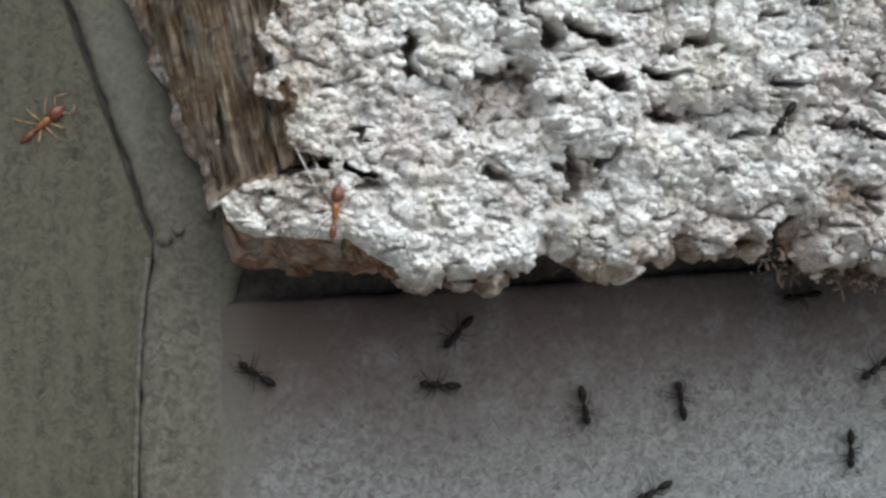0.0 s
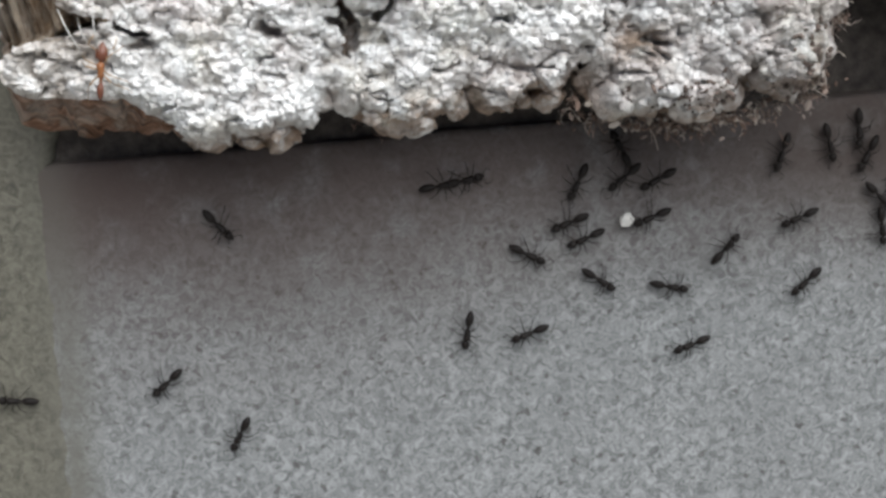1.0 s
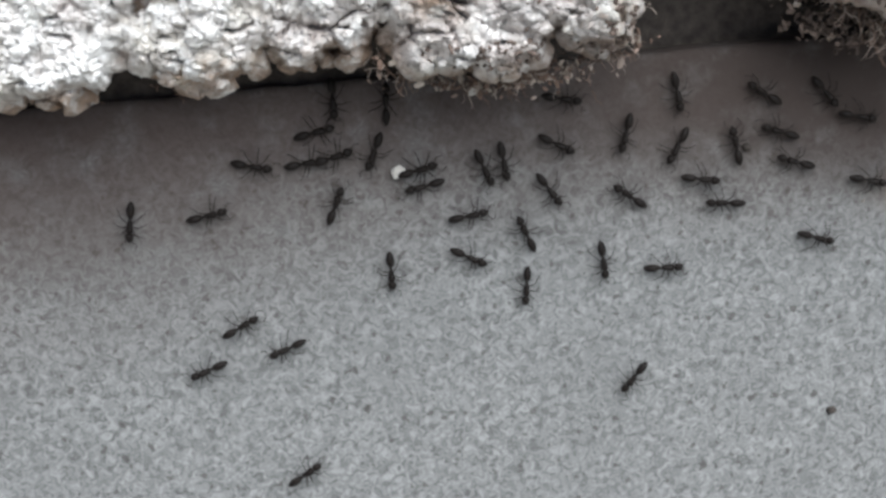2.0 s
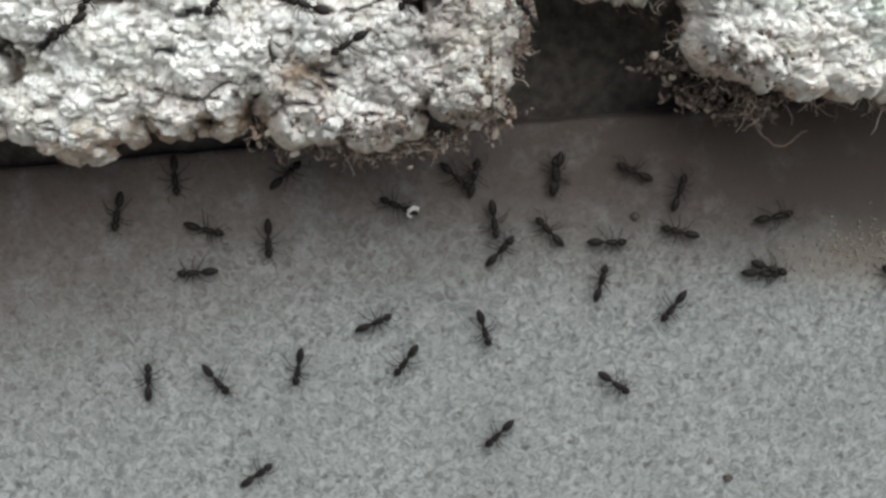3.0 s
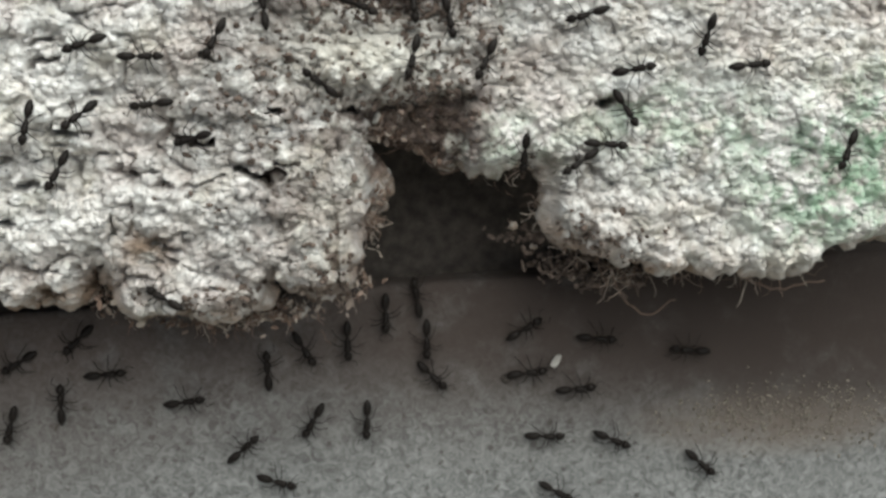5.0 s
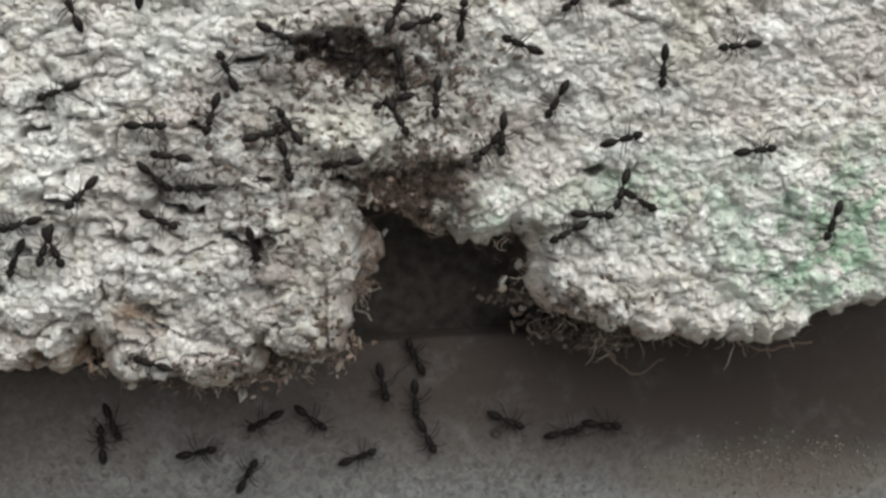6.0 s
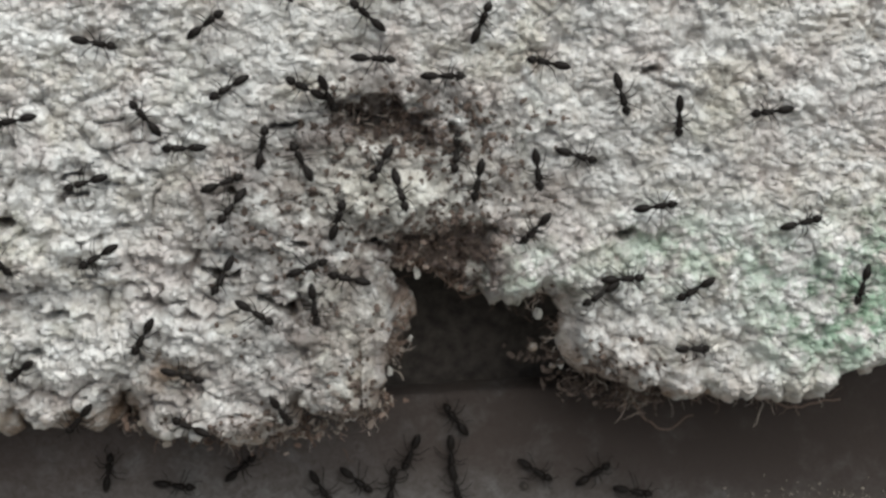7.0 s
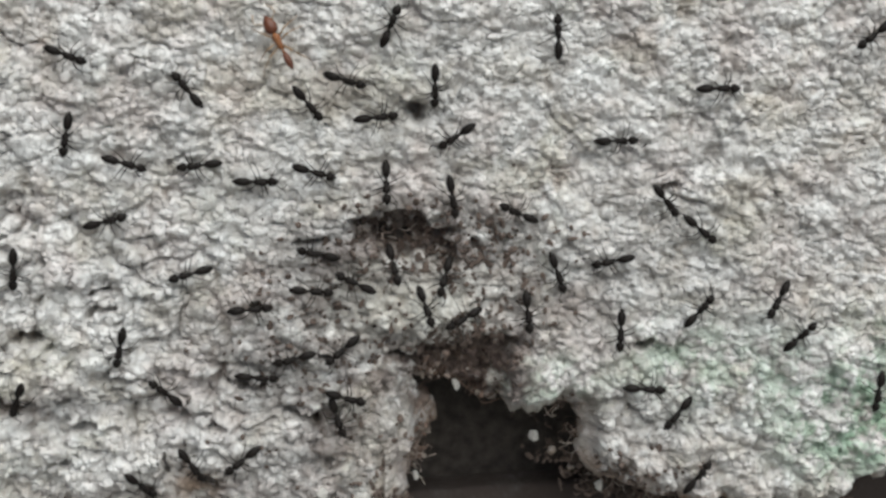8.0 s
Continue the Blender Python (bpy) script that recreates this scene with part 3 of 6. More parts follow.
def surface(x, y):
    """Height of what an ant walks on, in millimetres."""
    if y < gutter(x) + 0.3 or x < -6:
        return 0.0
    i, j = int(round((x - GX[0]) / STEP)), int(round((y - GY[0]) / STEP))
    if 2 <= i < len(GX) - 2 and 2 <= j < len(GY) - 2:
        near, ok = BARK_Z[i - 2:i + 3, j - 2:j + 3], BARK_IN[i - 2:i + 3, j - 2:j + 3]
        return float(near[ok].mean()) if ok.any() else -2.2
    return 17.0


def nodules(slab):
    """Warts and crumbs of bark grown on the crust, each a lumpy half-sunk grain."""
    rnd = random.Random(31)
    shapes = []
    for detail in (3, 2, 1):
        bm = bmesh.new()
        bmesh.ops.create_icosphere(bm, subdivisions=detail, radius=1.0)
        bm.verts.index_update()
        shapes.append((np.array([v.co[:] for v in bm.verts]), np.array([[v.index for v in f.verts] for f in bm.faces])))
        bm.free()
    blocks, faces, base = [], [], 0
    for count, lo, hi, west, east, shape in ((260, 0.75, 1.35, -2, 82, 0), (1100, 0.4, 0.8, -2, 86, 1), (1500, 0.22, 0.45, -2, 90, 2), (1000, 0.25, 0.5, 70, 142, 2)):
        ball, tris = shapes[shape]
        for _ in range(count):
            x, y, r = rnd.uniform(west, east), rnd.uniform(-17, 44), rnd.uniform(lo, hi)
            i, j = int(round((x - GX[0]) / STEP)), int(round((y - GY[0]) / STEP))
            turn = np.array(Euler((rnd.uniform(0, 6), rnd.uniform(0, 6), rnd.uniform(0, 6))).to_matrix())
            shift = Vector((rnd.uniform(0, 90), rnd.uniform(0, 90), 0))
            stretch = np.array([rnd.uniform(0.9, 1.5), rnd.uniform(0.7, 1.1), 0.8])
            if not (20 <= i < len(GX) - 20 and 20 <= j < len(GY) - 20) or not BARK_IN[i, j] or BARK_RIM[i, j] < 0.35 or wood_zone(np.array([x]), np.array([y]))[0] > -0.6:
                continue
            around = BARK_Z[i - 12:i + 13, j - 12:j + 13][BARK_IN[i - 12:i + 13, j - 12:j + 13]].mean()
            if BARK_Z[i, j] < around - 0.8 or (shape < 2 and x + 0.7 * max(y, 0.0) > 84):
                continue
            lump = np.array([1 + 0.5 * noise.noise(Vector(v) * 1.3 + shift) + 0.4 * noise.noise(Vector(v) * 2.7 + shift)
                             - (0.34 * abs(noise.noise(Vector(v) * (3.4 * r + 1.5) + shift)) if shape < 2 else 0.0) for v in ball])
            co = (ball * lump[:, None]) @ turn.T * stretch * r
            blocks.append(co + (x, y, BARK_Z[i, j] - 0.3 * r))
            faces.append(tris + base)
            base += len(ball)
    me = bpy.data.meshes.new("nodules")
    me.from_pydata((np.concatenate(blocks) * MM).tolist(), [], np.concatenate(faces).tolist())
    me.polygons.foreach_set("use_smooth", [True] * len(me.polygons))
    me.materials.append(CRUST)
    tagged(new("nodules", me), "rounded warts of pale bark", kind="stuff").parent = slab


def bark_slab():
    slab = tagged(new("bark_slab"), "thick slab of crumbling pale grey bark with a broken brown edge", "bark")
    nx, ny = BX.shape
    number = np.full((nx, ny), -1, np.int64)
    number[BARK_IN] = np.arange(BARK_IN.sum())
    co = np.stack([BX[BARK_IN], BY[BARK_IN], BARK_Z[BARK_IN]], 1)
    a, b, c, d = number[:-1, :-1], number[1:, :-1], number[1:, 1:], number[:-1, 1:]
    full = (a >= 0) & (b >= 0) & (c >= 0) & (d >= 0)
    quads = np.stack([a[full], b[full], c[full], d[full]], 1)
    # edges that only one face uses make the rim
    edges = np.concatenate([quads[:, [k, (k + 1) % 4]] for k in range(4)])
    key = edges.min(1) * len(co) + edges.max(1)
    _, first, times = np.unique(key, return_index=True, return_counts=True)
    rim = edges[first[times == 1]]
    after = {}
    for p, q in rim.tolist():
        after.setdefault(p, q)
    ids = np.array(sorted(after))
    nxt = np.array([after[i] for i in ids])
    place = {i: k for k, i in enumerate(ids.tolist())}
    nk = np.array([place.get(i, 0) for i in nxt.tolist()])
    pk = np.zeros(len(ids), np.int64)
    pk[nk] = np.arange(len(ids))
    edge = co[ids].copy()
    for _ in range(3):
        edge = 0.5 * edge + 0.25 * (edge[nk] + edge[pk])
    co[ids] = edge
    side = edge[nk] - edge[pk]
    out = np.stack([side[:, 1], -side[:, 0]], 1)
    out /= np.maximum(np.linalg.norm(out, axis=1), 1e-6)[:, None]
    for _ in range(14):
        out = (out + out[nk] + out[pk]) / 3
    brown = (edge[:, 1] < -8) & (edge[:, 0] < 13)
    rings, base = [ids], len(co)
    blocks = [co]
    for drop in (0.4, 0.8, 1.3, 1.8, 2.4, 3.0, 3.7, 4.5, 5.4, 6.4, 7.5, 8.7):
        push = float(np.interp(drop, [0, 1, 2.6, 4.4, 6.4, 8.7], [0, 0.4, 0.8, 0.4, -1.2, -3.2]))
        u, v = edge[:, 0] * 1.1 + edge[:, 1] * 0.8, drop * 1.1 + edge[:, 1] * 0.5 - edge[:, 0] * 0.3
        f1, f2, own = grains(u, v, 1.9, 133)
        wob = 1.1 * (1 - f1 * f1) - 0.65 + 0.7 * (own - 0.5) + 1.5 * (soft_noise(u, v, 2.6, 131, 2) - 0.5)
        f1, f2, own = grains(u, v, 0.7, 139)
        wob += 0.5 * (0.5 - f1 * f1) + 0.25 * (own - 0.5)
        wob = np.where(brown, 1.5 * (soft_noise(u * 0.5, v * 2.2, 1.6, 135, 3) - 0.5) + 0.9 * (soft_noise(u, v, 0.8, 137, 2) - 0.5), wob) * min(1.0, drop / 1.5)
        flare = np.where(brown, ease(-4.5, -1.5, edge[:, 0]) * (1 - 0.8 * ease(8, 13.5, edge[:, 0])) * (min(0.85 * drop, 3.9) - max(drop - 5.0, 0) * 0.5), push)
        ring = edge.copy()
        ring[:, :2] += out * (flare + wob)[:, None]
        ring[:, 2] = np.maximum(edge[:, 2] - drop * np.where(brown, 1.15, 1.0), -4.0)
        blocks.append(ring)
        rings.append(base + np.arange(len(ids)))
        base += len(ids)
    skirt = np.concatenate([np.stack([up, low, low[nk], up[nk]], 1) for up, low in zip(rings, rings[1:])])
    skirt_brown = np.concatenate([brown] * (len(rings) - 1))
    co = np.concatenate(blocks)
    mid = co[quads].mean(1)
    top_wood = wood_zone(mid[:, 0], mid[:, 1]) > 0
    for name, faces, material, label in (
            ("crust", np.concatenate([quads[~top_wood], skirt[~skirt_brown]]), CRUST, "crumbly pale grey outer bark with dark clefts"),
            ("split_wood", quads[top_wood], WOOD, "fibrous brown wood along the broken side"),
            ("broken_face", skirt[skirt_brown], BROKEN_WOOD, "rough layered brown wood under the crust")):
        used, back = np.unique(faces, return_inverse=True)
        me = bpy.data.meshes.new(name)
        me.from_pydata((co[used] * MM).tolist(), [], back.reshape(-1, 4).tolist())
        me.polygons.foreach_set("use_smooth", [True] * len(me.polygons))
        me.materials.append(material)
        tagged(new(name, me), label).parent = slab
    nodules(slab)
    # the old trunk wood that carries the crust
    bm = bmesh.new()
    bmesh.ops.create_grid(bm, x_segments=80, y_segments=20, size=0.5)
    for v in bm.verts:
        x, y = 71 + v.co.x * 150, 34 + v.co.y * 44
        v.co = Vector((x, y, 12 + noise.noise(Vector((x * 0.3, y * 0.3, 0))))) * MM
    rim_edges = [e for e in bm.edges if e.is_boundary]
    made = bmesh.ops.extrude_edge_only(bm, edges=rim_edges)["geom"]
    for v in made:
        if isinstance(v, bmesh.types.BMVert):
            v.co.z = -6.5 * MM
    bmesh.ops.recalc_face_normals(bm, faces=bm.faces)
    part("core", bm, SOIL, slab, "dark rotten wood under the crust")
    return slab


bark_slab()


# ---- small shapes ----
def tube(bm, points, radii, sides=6):
    """A bent round limb through the points."""
    rings = []
    for k, p in enumerate(points):
        a, b = Vector(points[max(k - 1, 0)]), Vector(points[min(k + 1, len(points) - 1)])
        way = (b - a).normalized()
        u = way.orthogonal().normalized()
        v = way.cross(u)
        rings.append([bm.verts.new(Vector(p) + radii[k] * (math.cos(s) * u + math.sin(s) * v))
                      for s in (math.tau * q / sides for q in range(sides))])
    for r, q in zip(rings, rings[1:]):
        for k in range(sides):
            bm.faces.new((r[k], r[(k + 1) % sides], q[(k + 1) % sides], q[k]))
    bm.faces.new(rings[0][::-1])
    bm.faces.new(rings[-1])


def turned(bm, profile, sides=12, flat=1.0):
    """A body turned round the x axis: profile rows of x, radius and height of the axis."""
    rings = [[bm.verts.new((x, r * math.cos(s), h + flat * r * math.sin(s))) for s in (math.tau * q / sides for q in range(sides))] for x, r, h in profile]
    for r, q in zip(rings, rings[1:]):
        for k in range(sides):
            bm.faces.new((r[k], q[k], q[(k + 1) % sides], r[(k + 1) % sides]))
    bm.faces.new(rings[0])
    bm.faces.new(rings[-1][::-1])
    bmesh.ops.recalc_face_normals(bm, faces=bm.faces)


def shrink(bm):
    for v in bm.verts:
        v.co *= MM
    return bm


def build_ant(name, label, category, group, shell, head_shell, gaster_shell, leg_shell, size=1.0, reach=1.0, slim=1.0, head=1.0, rear=1.0):
    """An ant that stands on the origin and looks along +x, in parts."""
    ant = tagged(new(name), label, category, group)
    s = size

    def body(part_name, profile, material, flat, loc, swell=1.0):
        bm = bmesh.new()
        turned(bm, [(x * s * swell, r * s * slim * swell, h * s) for x, r, h in profile], 12, flat)
        ob = part(part_name, shrink(bm), material, ant)
        ob.location = Vector(loc) * s * MM
        return ob

    body("head", [(-0.42, 0.12, 0.0), (-0.36, 0.3, 0.0), (-0.2, 0.42, 0.01), (0.05, 0.43, 0.01), (0.28, 0.36, -0.02), (0.44, 0.24, -0.06), (0.55, 0.13, -0.1), (0.68, 0.03, -0.12)],
         head_shell, 0.78, (1.13 + 0.42 * head, 0, 0.85), head)
    body("thorax", [(-0.95, 0.11, -0.2), (-0.80, 0.17, 0.04), (-0.66, 0.12, -0.08), (-0.5, 0.24, -0.02), (-0.2, 0.32, 0.03), (0.02, 0.28, 0.0), (0.3, 0.38, 0.07), (0.55, 0.35, 0.06), (0.72, 0.20, 0.02), (0.84, 0.11, 0.0)],
         shell, 1.05, (0.35, 0, 0.9))
    body("gaster", [(0.80, 0.10, -0.1), (0.66, 0.22, -0.02), (0.45, 0.34, 0.04), (0.15, 0.41, 0.06), (-0.25, 0.42, 0.05), (-0.6, 0.35, 0.03), (-0.88, 0.22, 0.0), (-1.06, 0.08, -0.03)],
         gaster_shell, 0.9, (-0.5 - 0.75 * rear, 0, 0.85), rear)
    for side in (1, -1):
        bm = bmesh.new()
        tube(bm, [Vector(p) * s for p in ((0, 0, 0), (0.35 * reach, 0.42 * side * reach, 0.2), (0.5 * reach, 0.72 * side * reach, 0.22), (0.85 * reach, 0.7 * side * reach, 0.0), (1.25 * reach, 0.5 * side * reach, -0.25))],
             [0.042 * s, 0.042 * s, 0.04 * s, 0.04 * s, 0.042 * s], 5)
        part("antenna", shrink(bm), leg_shell, ant).location = Vector((1.85, 0.16 * side, 0.95)) * s * MM
        for x, pts in ((0.72, ((0, 0, 0), (0.5, 0.62, 0.42), (0.62, 0.8, 0.36), (0.95, 1.25, -0.45), (1.2, 1.5, -0.8))),
                       (0.42, ((0, 0, 0), (0.0, 0.8, 0.5), (-0.02, 1.0, 0.42), (-0.1, 1.55, -0.42), (-0.2, 1.9, -0.8))),
                       (0.12, ((0, 0, 0), (-0.62, 0.7, 0.55), (-0.8, 0.88, 0.46), (-1.3, 1.4, -0.4), (-1.7, 1.65, -0.8)))):
            bm = bmesh.new()
            tube(bm, [Vector((p[0] * reach, p[1] * side * reach, p[2])) * s for p in pts], [0.06 * s, 0.07 * s, 0.05 * s, 0.038 * s, 0.02 * s], 5)
            part("leg", shrink(bm), leg_shell, ant).location = Vector((x, 0.14 * side, 0.8)) * s * MM
    return ant


def blob(name, size, material, parent, seed, squash=0.8, detail=2):
    """A lumpy grain."""
    bm = bmesh.new()
    bmesh.ops.create_icosphere(bm, subdivisions=detail, radius=1.0)
    for v in bm.verts:
        k = 1 + 0.6 * noise.noise(v.co * 1.4 + Vector((seed, 0, 0))) + 0.35 * noise.noise(v.co * 3.1 + Vector((0, seed, 0)))
        v.co = Vector((v.co.x, v.co.y * 0.85, v.co.z * squash)) * (k * size * MM)
    return part(name, bm, material, parent)


def flake(name, size, material, seed):
    """A broken angular crumb with flat sides."""
    rnd = random.Random(seed)
    bm = bmesh.new()
    for _ in range(14):
        v = Vector((rnd.gauss(0, 1), rnd.gauss(0, 1), rnd.gauss(0, 1))).normalized() * rnd.uniform(0.65, 1.15)
        bm.verts.new(Vector((v.x, v.y * 0.8, v.z * 0.5)) * (size * MM))
    made = bmesh.ops.convex_hull(bm, input=bm.verts)
    bmesh.ops.delete(bm, geom=[v for v in bm.verts if not v.link_faces], context="VERTS")
    bmesh.ops.bevel(bm, geom=bm.edges[:], offset=0.06 * size * MM, segments=1, affect="EDGES")
    return part(name, bm, material, None, smooth=False)


# ---- root fibres and litter that cling to the rims ----
def fibre_tuft(x, y, z, count, length, width, lean, seed):
    """Thin dry roots that stick out of a rim, bent and crossing."""
    rnd = random.Random(seed)
    bm = bmesh.new()
    for _ in range(int(count * 1.8)):
        p = Vector((x + rnd.uniform(-width, width), y + rnd.gauss(0.3, 0.8), z + rnd.uniform(-2.5, 1.5)))
        way = Vector((lean[0] + rnd.gauss(0, 1.1), lean[1] + rnd.gauss(0, 0.75), lean[2] + rnd.gauss(0, 0.55))).normalized()
        far, thick = length * rnd.uniform(0.2, 1.2), rnd.uniform(0.035, 0.09)
        pts = [p]
        for _ in range(6):
            way = (way + Vector((rnd.gauss(0, 0.5), rnd.gauss(0, 0.5), rnd.gauss(0, 0.5)))).normalized()
            pts.append(pts[-1] + way * far / 6)
        tube(bm, [v * MM for v in pts], [thick * MM * k for k in (1.1, 1, 1, 0.9, 0.8, 0.7, 0.4)], 4)
    tagged(part("root_fibres", bm, FIBRE, None, "tangled dry root fibres clinging to the bark rim"), category="root fibres", kind="stuff")


for k, (x, y, z, count, length, width, lean) in enumerate((
        (77.5, -13.6, 11.0, 40, 2.6, 2.2, (0.4, -0.6, -0.3)), (80.0, -6.5, 12.5, 22, 2.2, 1.0, (0.8, -0.5, 0)),
        (82.5, 4.4, 12.0, 14, 2.2, 2.6, (0.1, -0.8, 0.1)), (88.5, 0.8, 11.0, 26, 3.2, 1.6, (0.3, -0.8, -0.2)), (93.0, -1.4, 12.0, 9, 3.2, 2.8, (0, -0.8, -0.2)),
        (98.0, -5.5, 12.5, 26, 2.3, 0.9, (-0.7, -0.5, 0)), (101.5, -9.0, 12.0, 34, 2.6, 1.8, (-0.3, -0.8, -0.2)), (107.0, -12.4, 10.5, 40, 3.0, 3.0, (0, -0.8, -0.2)),
        (115.0, -12.4, 10.5, 34, 3.2, 4.5, (0.2, -0.8, -0.2)), (123.5, -12.4, 10.5, 30, 3.2, 3.0, (0.3, -0.7, -0.2)),
        (57.0, -15.4, 9.0, 20, 2.8, 3.4, (0, -0.7, -0.4)), (64.5, -16.8, 10.0, 34, 3.2, 3.4, (0, -0.8, -0.3)), (71.5, -15.8, 10.0, 34, 2.8, 3.4, (0.2, -0.8, -0.3)),
        (53.0, -14.0, 10.0, 10, 2.2, 1.6, (0, -0.7, -0.4)), (21.0, -16.0, 9.0, 6, 2.4, 3.0, (0, -0.7, -0.5)),
        (103.0, -10.5, 10.0, 30, 3.6, 3.0, (0.7, -0.5, -0.1)), (110.0, -12.2, 10.0, 14, 5.0, 4.0, (0.9, -0.3, -0.1)), (121.0, -12.6, 10.0, 12, 5.5, 3.5, (0.9, -0.2, 0)),
        (79.0, -8.5, 10.0, 26, 2.6, 1.6, (0.5, -0.6, -0.4)), (99.5, -7.0, 9.5, 22, 2.4, 1.8, (-0.4, -0.6, -0.3)), (33.0, -15.6, 9.0, 8, 2.4, 3.0, (0.2, -0.7, -0.4)),
        (79.5, 16.6, 14.5, 22, 2.2, 3.6, (0.3, -0.3, 0.2)), (84.5, 15.0, 15.0, 14, 2.0, 2.0, (0.2, -0.4, 0.2)), (83.0, 4.0, 12.5, 40, 2.6, 3.0, (0.1, -0.8, 0.2)), (86.0, 1.6, 11.0, 30, 3.0, 2.2, (0.3, -0.7, 0.0)))):
    fibre_tuft(x, y, z, count, length, width, lean, 40 + k)


def rim_debris(x, y, z, count, wide, seed):
    """Husks and soil crumbs caught in the root fibres under a rim."""
    rnd = random.Random(seed)
    bm = bmesh.new()
    for _ in range(count):
        r = rnd.uniform(0.12, 0.42)
        turn = Euler((rnd.uniform(0, 6), rnd.uniform(0, 6), rnd.uniform(0, 6))).to_matrix().to_4x4()
        at = Vector((rnd.gauss(x, wide), rnd.gauss(y, 0.7), rnd.gauss(z, 1.2))) * MM
        bmesh.ops.create_icosphere(bm, subdivisions=1, radius=1.0, matrix=Matrix.Translation(at) @ turn @ Matrix.Diagonal((r * MM * rnd.uniform(0.8, 2.4), r * MM, r * MM * 0.5, 1)))
    tagged(part("rim_debris", bm, DIRT if x > 94 else FIBRE, None, "brown husks and crumbs caught under the bark rim", smooth=False), category="debris", kind="stuff")


for k, (x, y, z, count, wide) in enumerate(((77.6, -12.6, 10.5, 60, 1.5), (79.6, -7.0, 10.5, 35, 0.8), (84, 4.4, 12.5, 70, 2.6), (89.0, 0.6, 11.0, 40, 1.2), (96.2, -0.6, 11.5, 50, 1.0), (100.0, -8.2, 10.0, 70, 1.7),
                                            (105.0, -11.0, 9.5, 60, 2.4), (114.0, -12.0, 9.5, 40, 3.5), (58.5, -16.0, 9.5, 80, 2.6), (70.5, -15.9, 9.5, 90, 3.2), (53.0, -14.0, 10.0, 20, 1.4), (82.5, 2.6, 11.5, 60, 1.5), (80.6, -3.6, 10.5, 30, 0.7), (65.0, -16.9, 9.5, 80, 2.8), (96.5, -8.8, 8.0, 70, 1.5), (100.5, -12.8, 7.0, 120, 1.8), (105.5, -14.6, 7.0, 80, 1.8))):
    rim_debris(x, y, z, count, wide, 70 + k)

def twig(points, thick):
    """A bent dry rootlet that hangs from the rim."""
    bm = bmesh.new()
    ends = [Vector(p) for p in points]
    line = [a.lerp(b, q / 6) for a, b in zip(ends, ends[1:]) for q in range(6)] + [ends[-1]]
    line = [p + Vector((0, 0.5 * noise.noise(p * 0.7), 0.5 * noise.noise(p * 0.9 + Vector((7, 0, 0))))) for p in line]
    tube(bm, [p * MM for p in line], [thick * (1 - 0.5 * k / len(line)) * MM for k in range(len(line))], 6)
    tagged(part("rootlet", bm, FIBRE, None, "bent dry rootlet hanging from the bark rim"), category="root")


twig(((116.0, -11.0, 10.0), (119.0, -13.6, 9.0), (123.5, -15.6, 8.6), (128.6, -14.6, 8.6)), 0.17)
twig(((105.0, -12.0, 9.5), (107.0, -16.4, 7.2), (109.2, -18.4, 6.4), (113.0, -17.0, 6.4)), 0.15)
twig(((103.5, -11.0, 9.5), (105.0, -14.4, 7.4), (109.5, -14.9, 7.2)), 0.13)
twig(((85.0, 0.8, 11.5), (87.4, -1.8, 10.6), (89.6, -1.6, 10.6), (90.6, 0.6, 11.2)), 0.11)
twig(((53.0, -14.0, 9.0), (55.0, -16.6, 7.6), (59.4, -15.6, 7.8)), 0.13)

for x, y, z, bx, by, ln in ((2.8, -2.6, 18.6, 0.5, -1.0, 4.6), (6.2, -1.6, 19.2, 0.05, -1.0, 5.2), (4.4, -3.4, 18.0, 0.35, -0.9, 3.2)):
    bm = bmesh.new()
    tube(bm, [Vector((x + bx * ln * q, y + by * ln * q, z + 1.2 * math.sin(q * 3))) * MM for q in (0, 0.25, 0.5, 0.75, 1)], [0.06 * MM, 0.07 * MM, 0.07 * MM, 0.06 * MM, 0.03 * MM], 5)
    tagged(part("straw", bm, CRUMB, None, "thin pale straw lying on the bark"), category="straw")


def litter(name, places, count, seed, material, lo, hi, label, category):
    """Loose crumbs strewn over the crust round the given places."""
    rnd = random.Random(seed)
    bm = bmesh.new()
    for _ in range(count):
        x0, y0, sx, sy = rnd.choice(places)
        x, y, r = rnd.gauss(x0, sx), rnd.gauss(y0, sy), rnd.uniform(lo, hi)
        if surface(x, y) < 6:
            continue
        turn = Euler((rnd.uniform(0, 6), rnd.uniform(0, 6), rnd.uniform(0, 6))).to_matrix().to_4x4()
        at = Matrix.Translation(Vector((x, y, surface(x, y) + r * 0.3)) * MM) @ turn @ Matrix.Diagonal((r * MM * rnd.uniform(0.7, 2.2), r * MM, r * MM * 0.6, 1))
        bmesh.ops.create_icosphere(bm, subdivisions=1, radius=1.0, matrix=at)
    tagged(part(name, bm, material, None, label, smooth=False), category=category, kind="stuff")


litter("dark_litter", [(79, 17, 4.5, 2.0), (87, 6, 3.0, 2.2), (86, 5, 3.0, 1.6), (66, -13.5, 4, 1.0), (76.5, -11, 1.5, 2.5), (102, -9, 3, 2), (84, 4, 3, 2), (80, 16.5, 3.5, 1.4), (88, 12, 4, 4), (72, 9, 4, 4), (85, 15.5, 5, 2), (70, 4, 5, 5)], 1300, 5, DIRT, 0.14, 0.42,
       "dark soil crumbs strewn on the bark round the gap", "soil crumbs")
litter("pale_litter", [(75, 8, 12, 9), (110, 8, 14, 9), (40, -2, 18, 8)], 260, 6, CRUST, 0.2, 0.55, "loose pale bark crumbs", "bark crumbs")


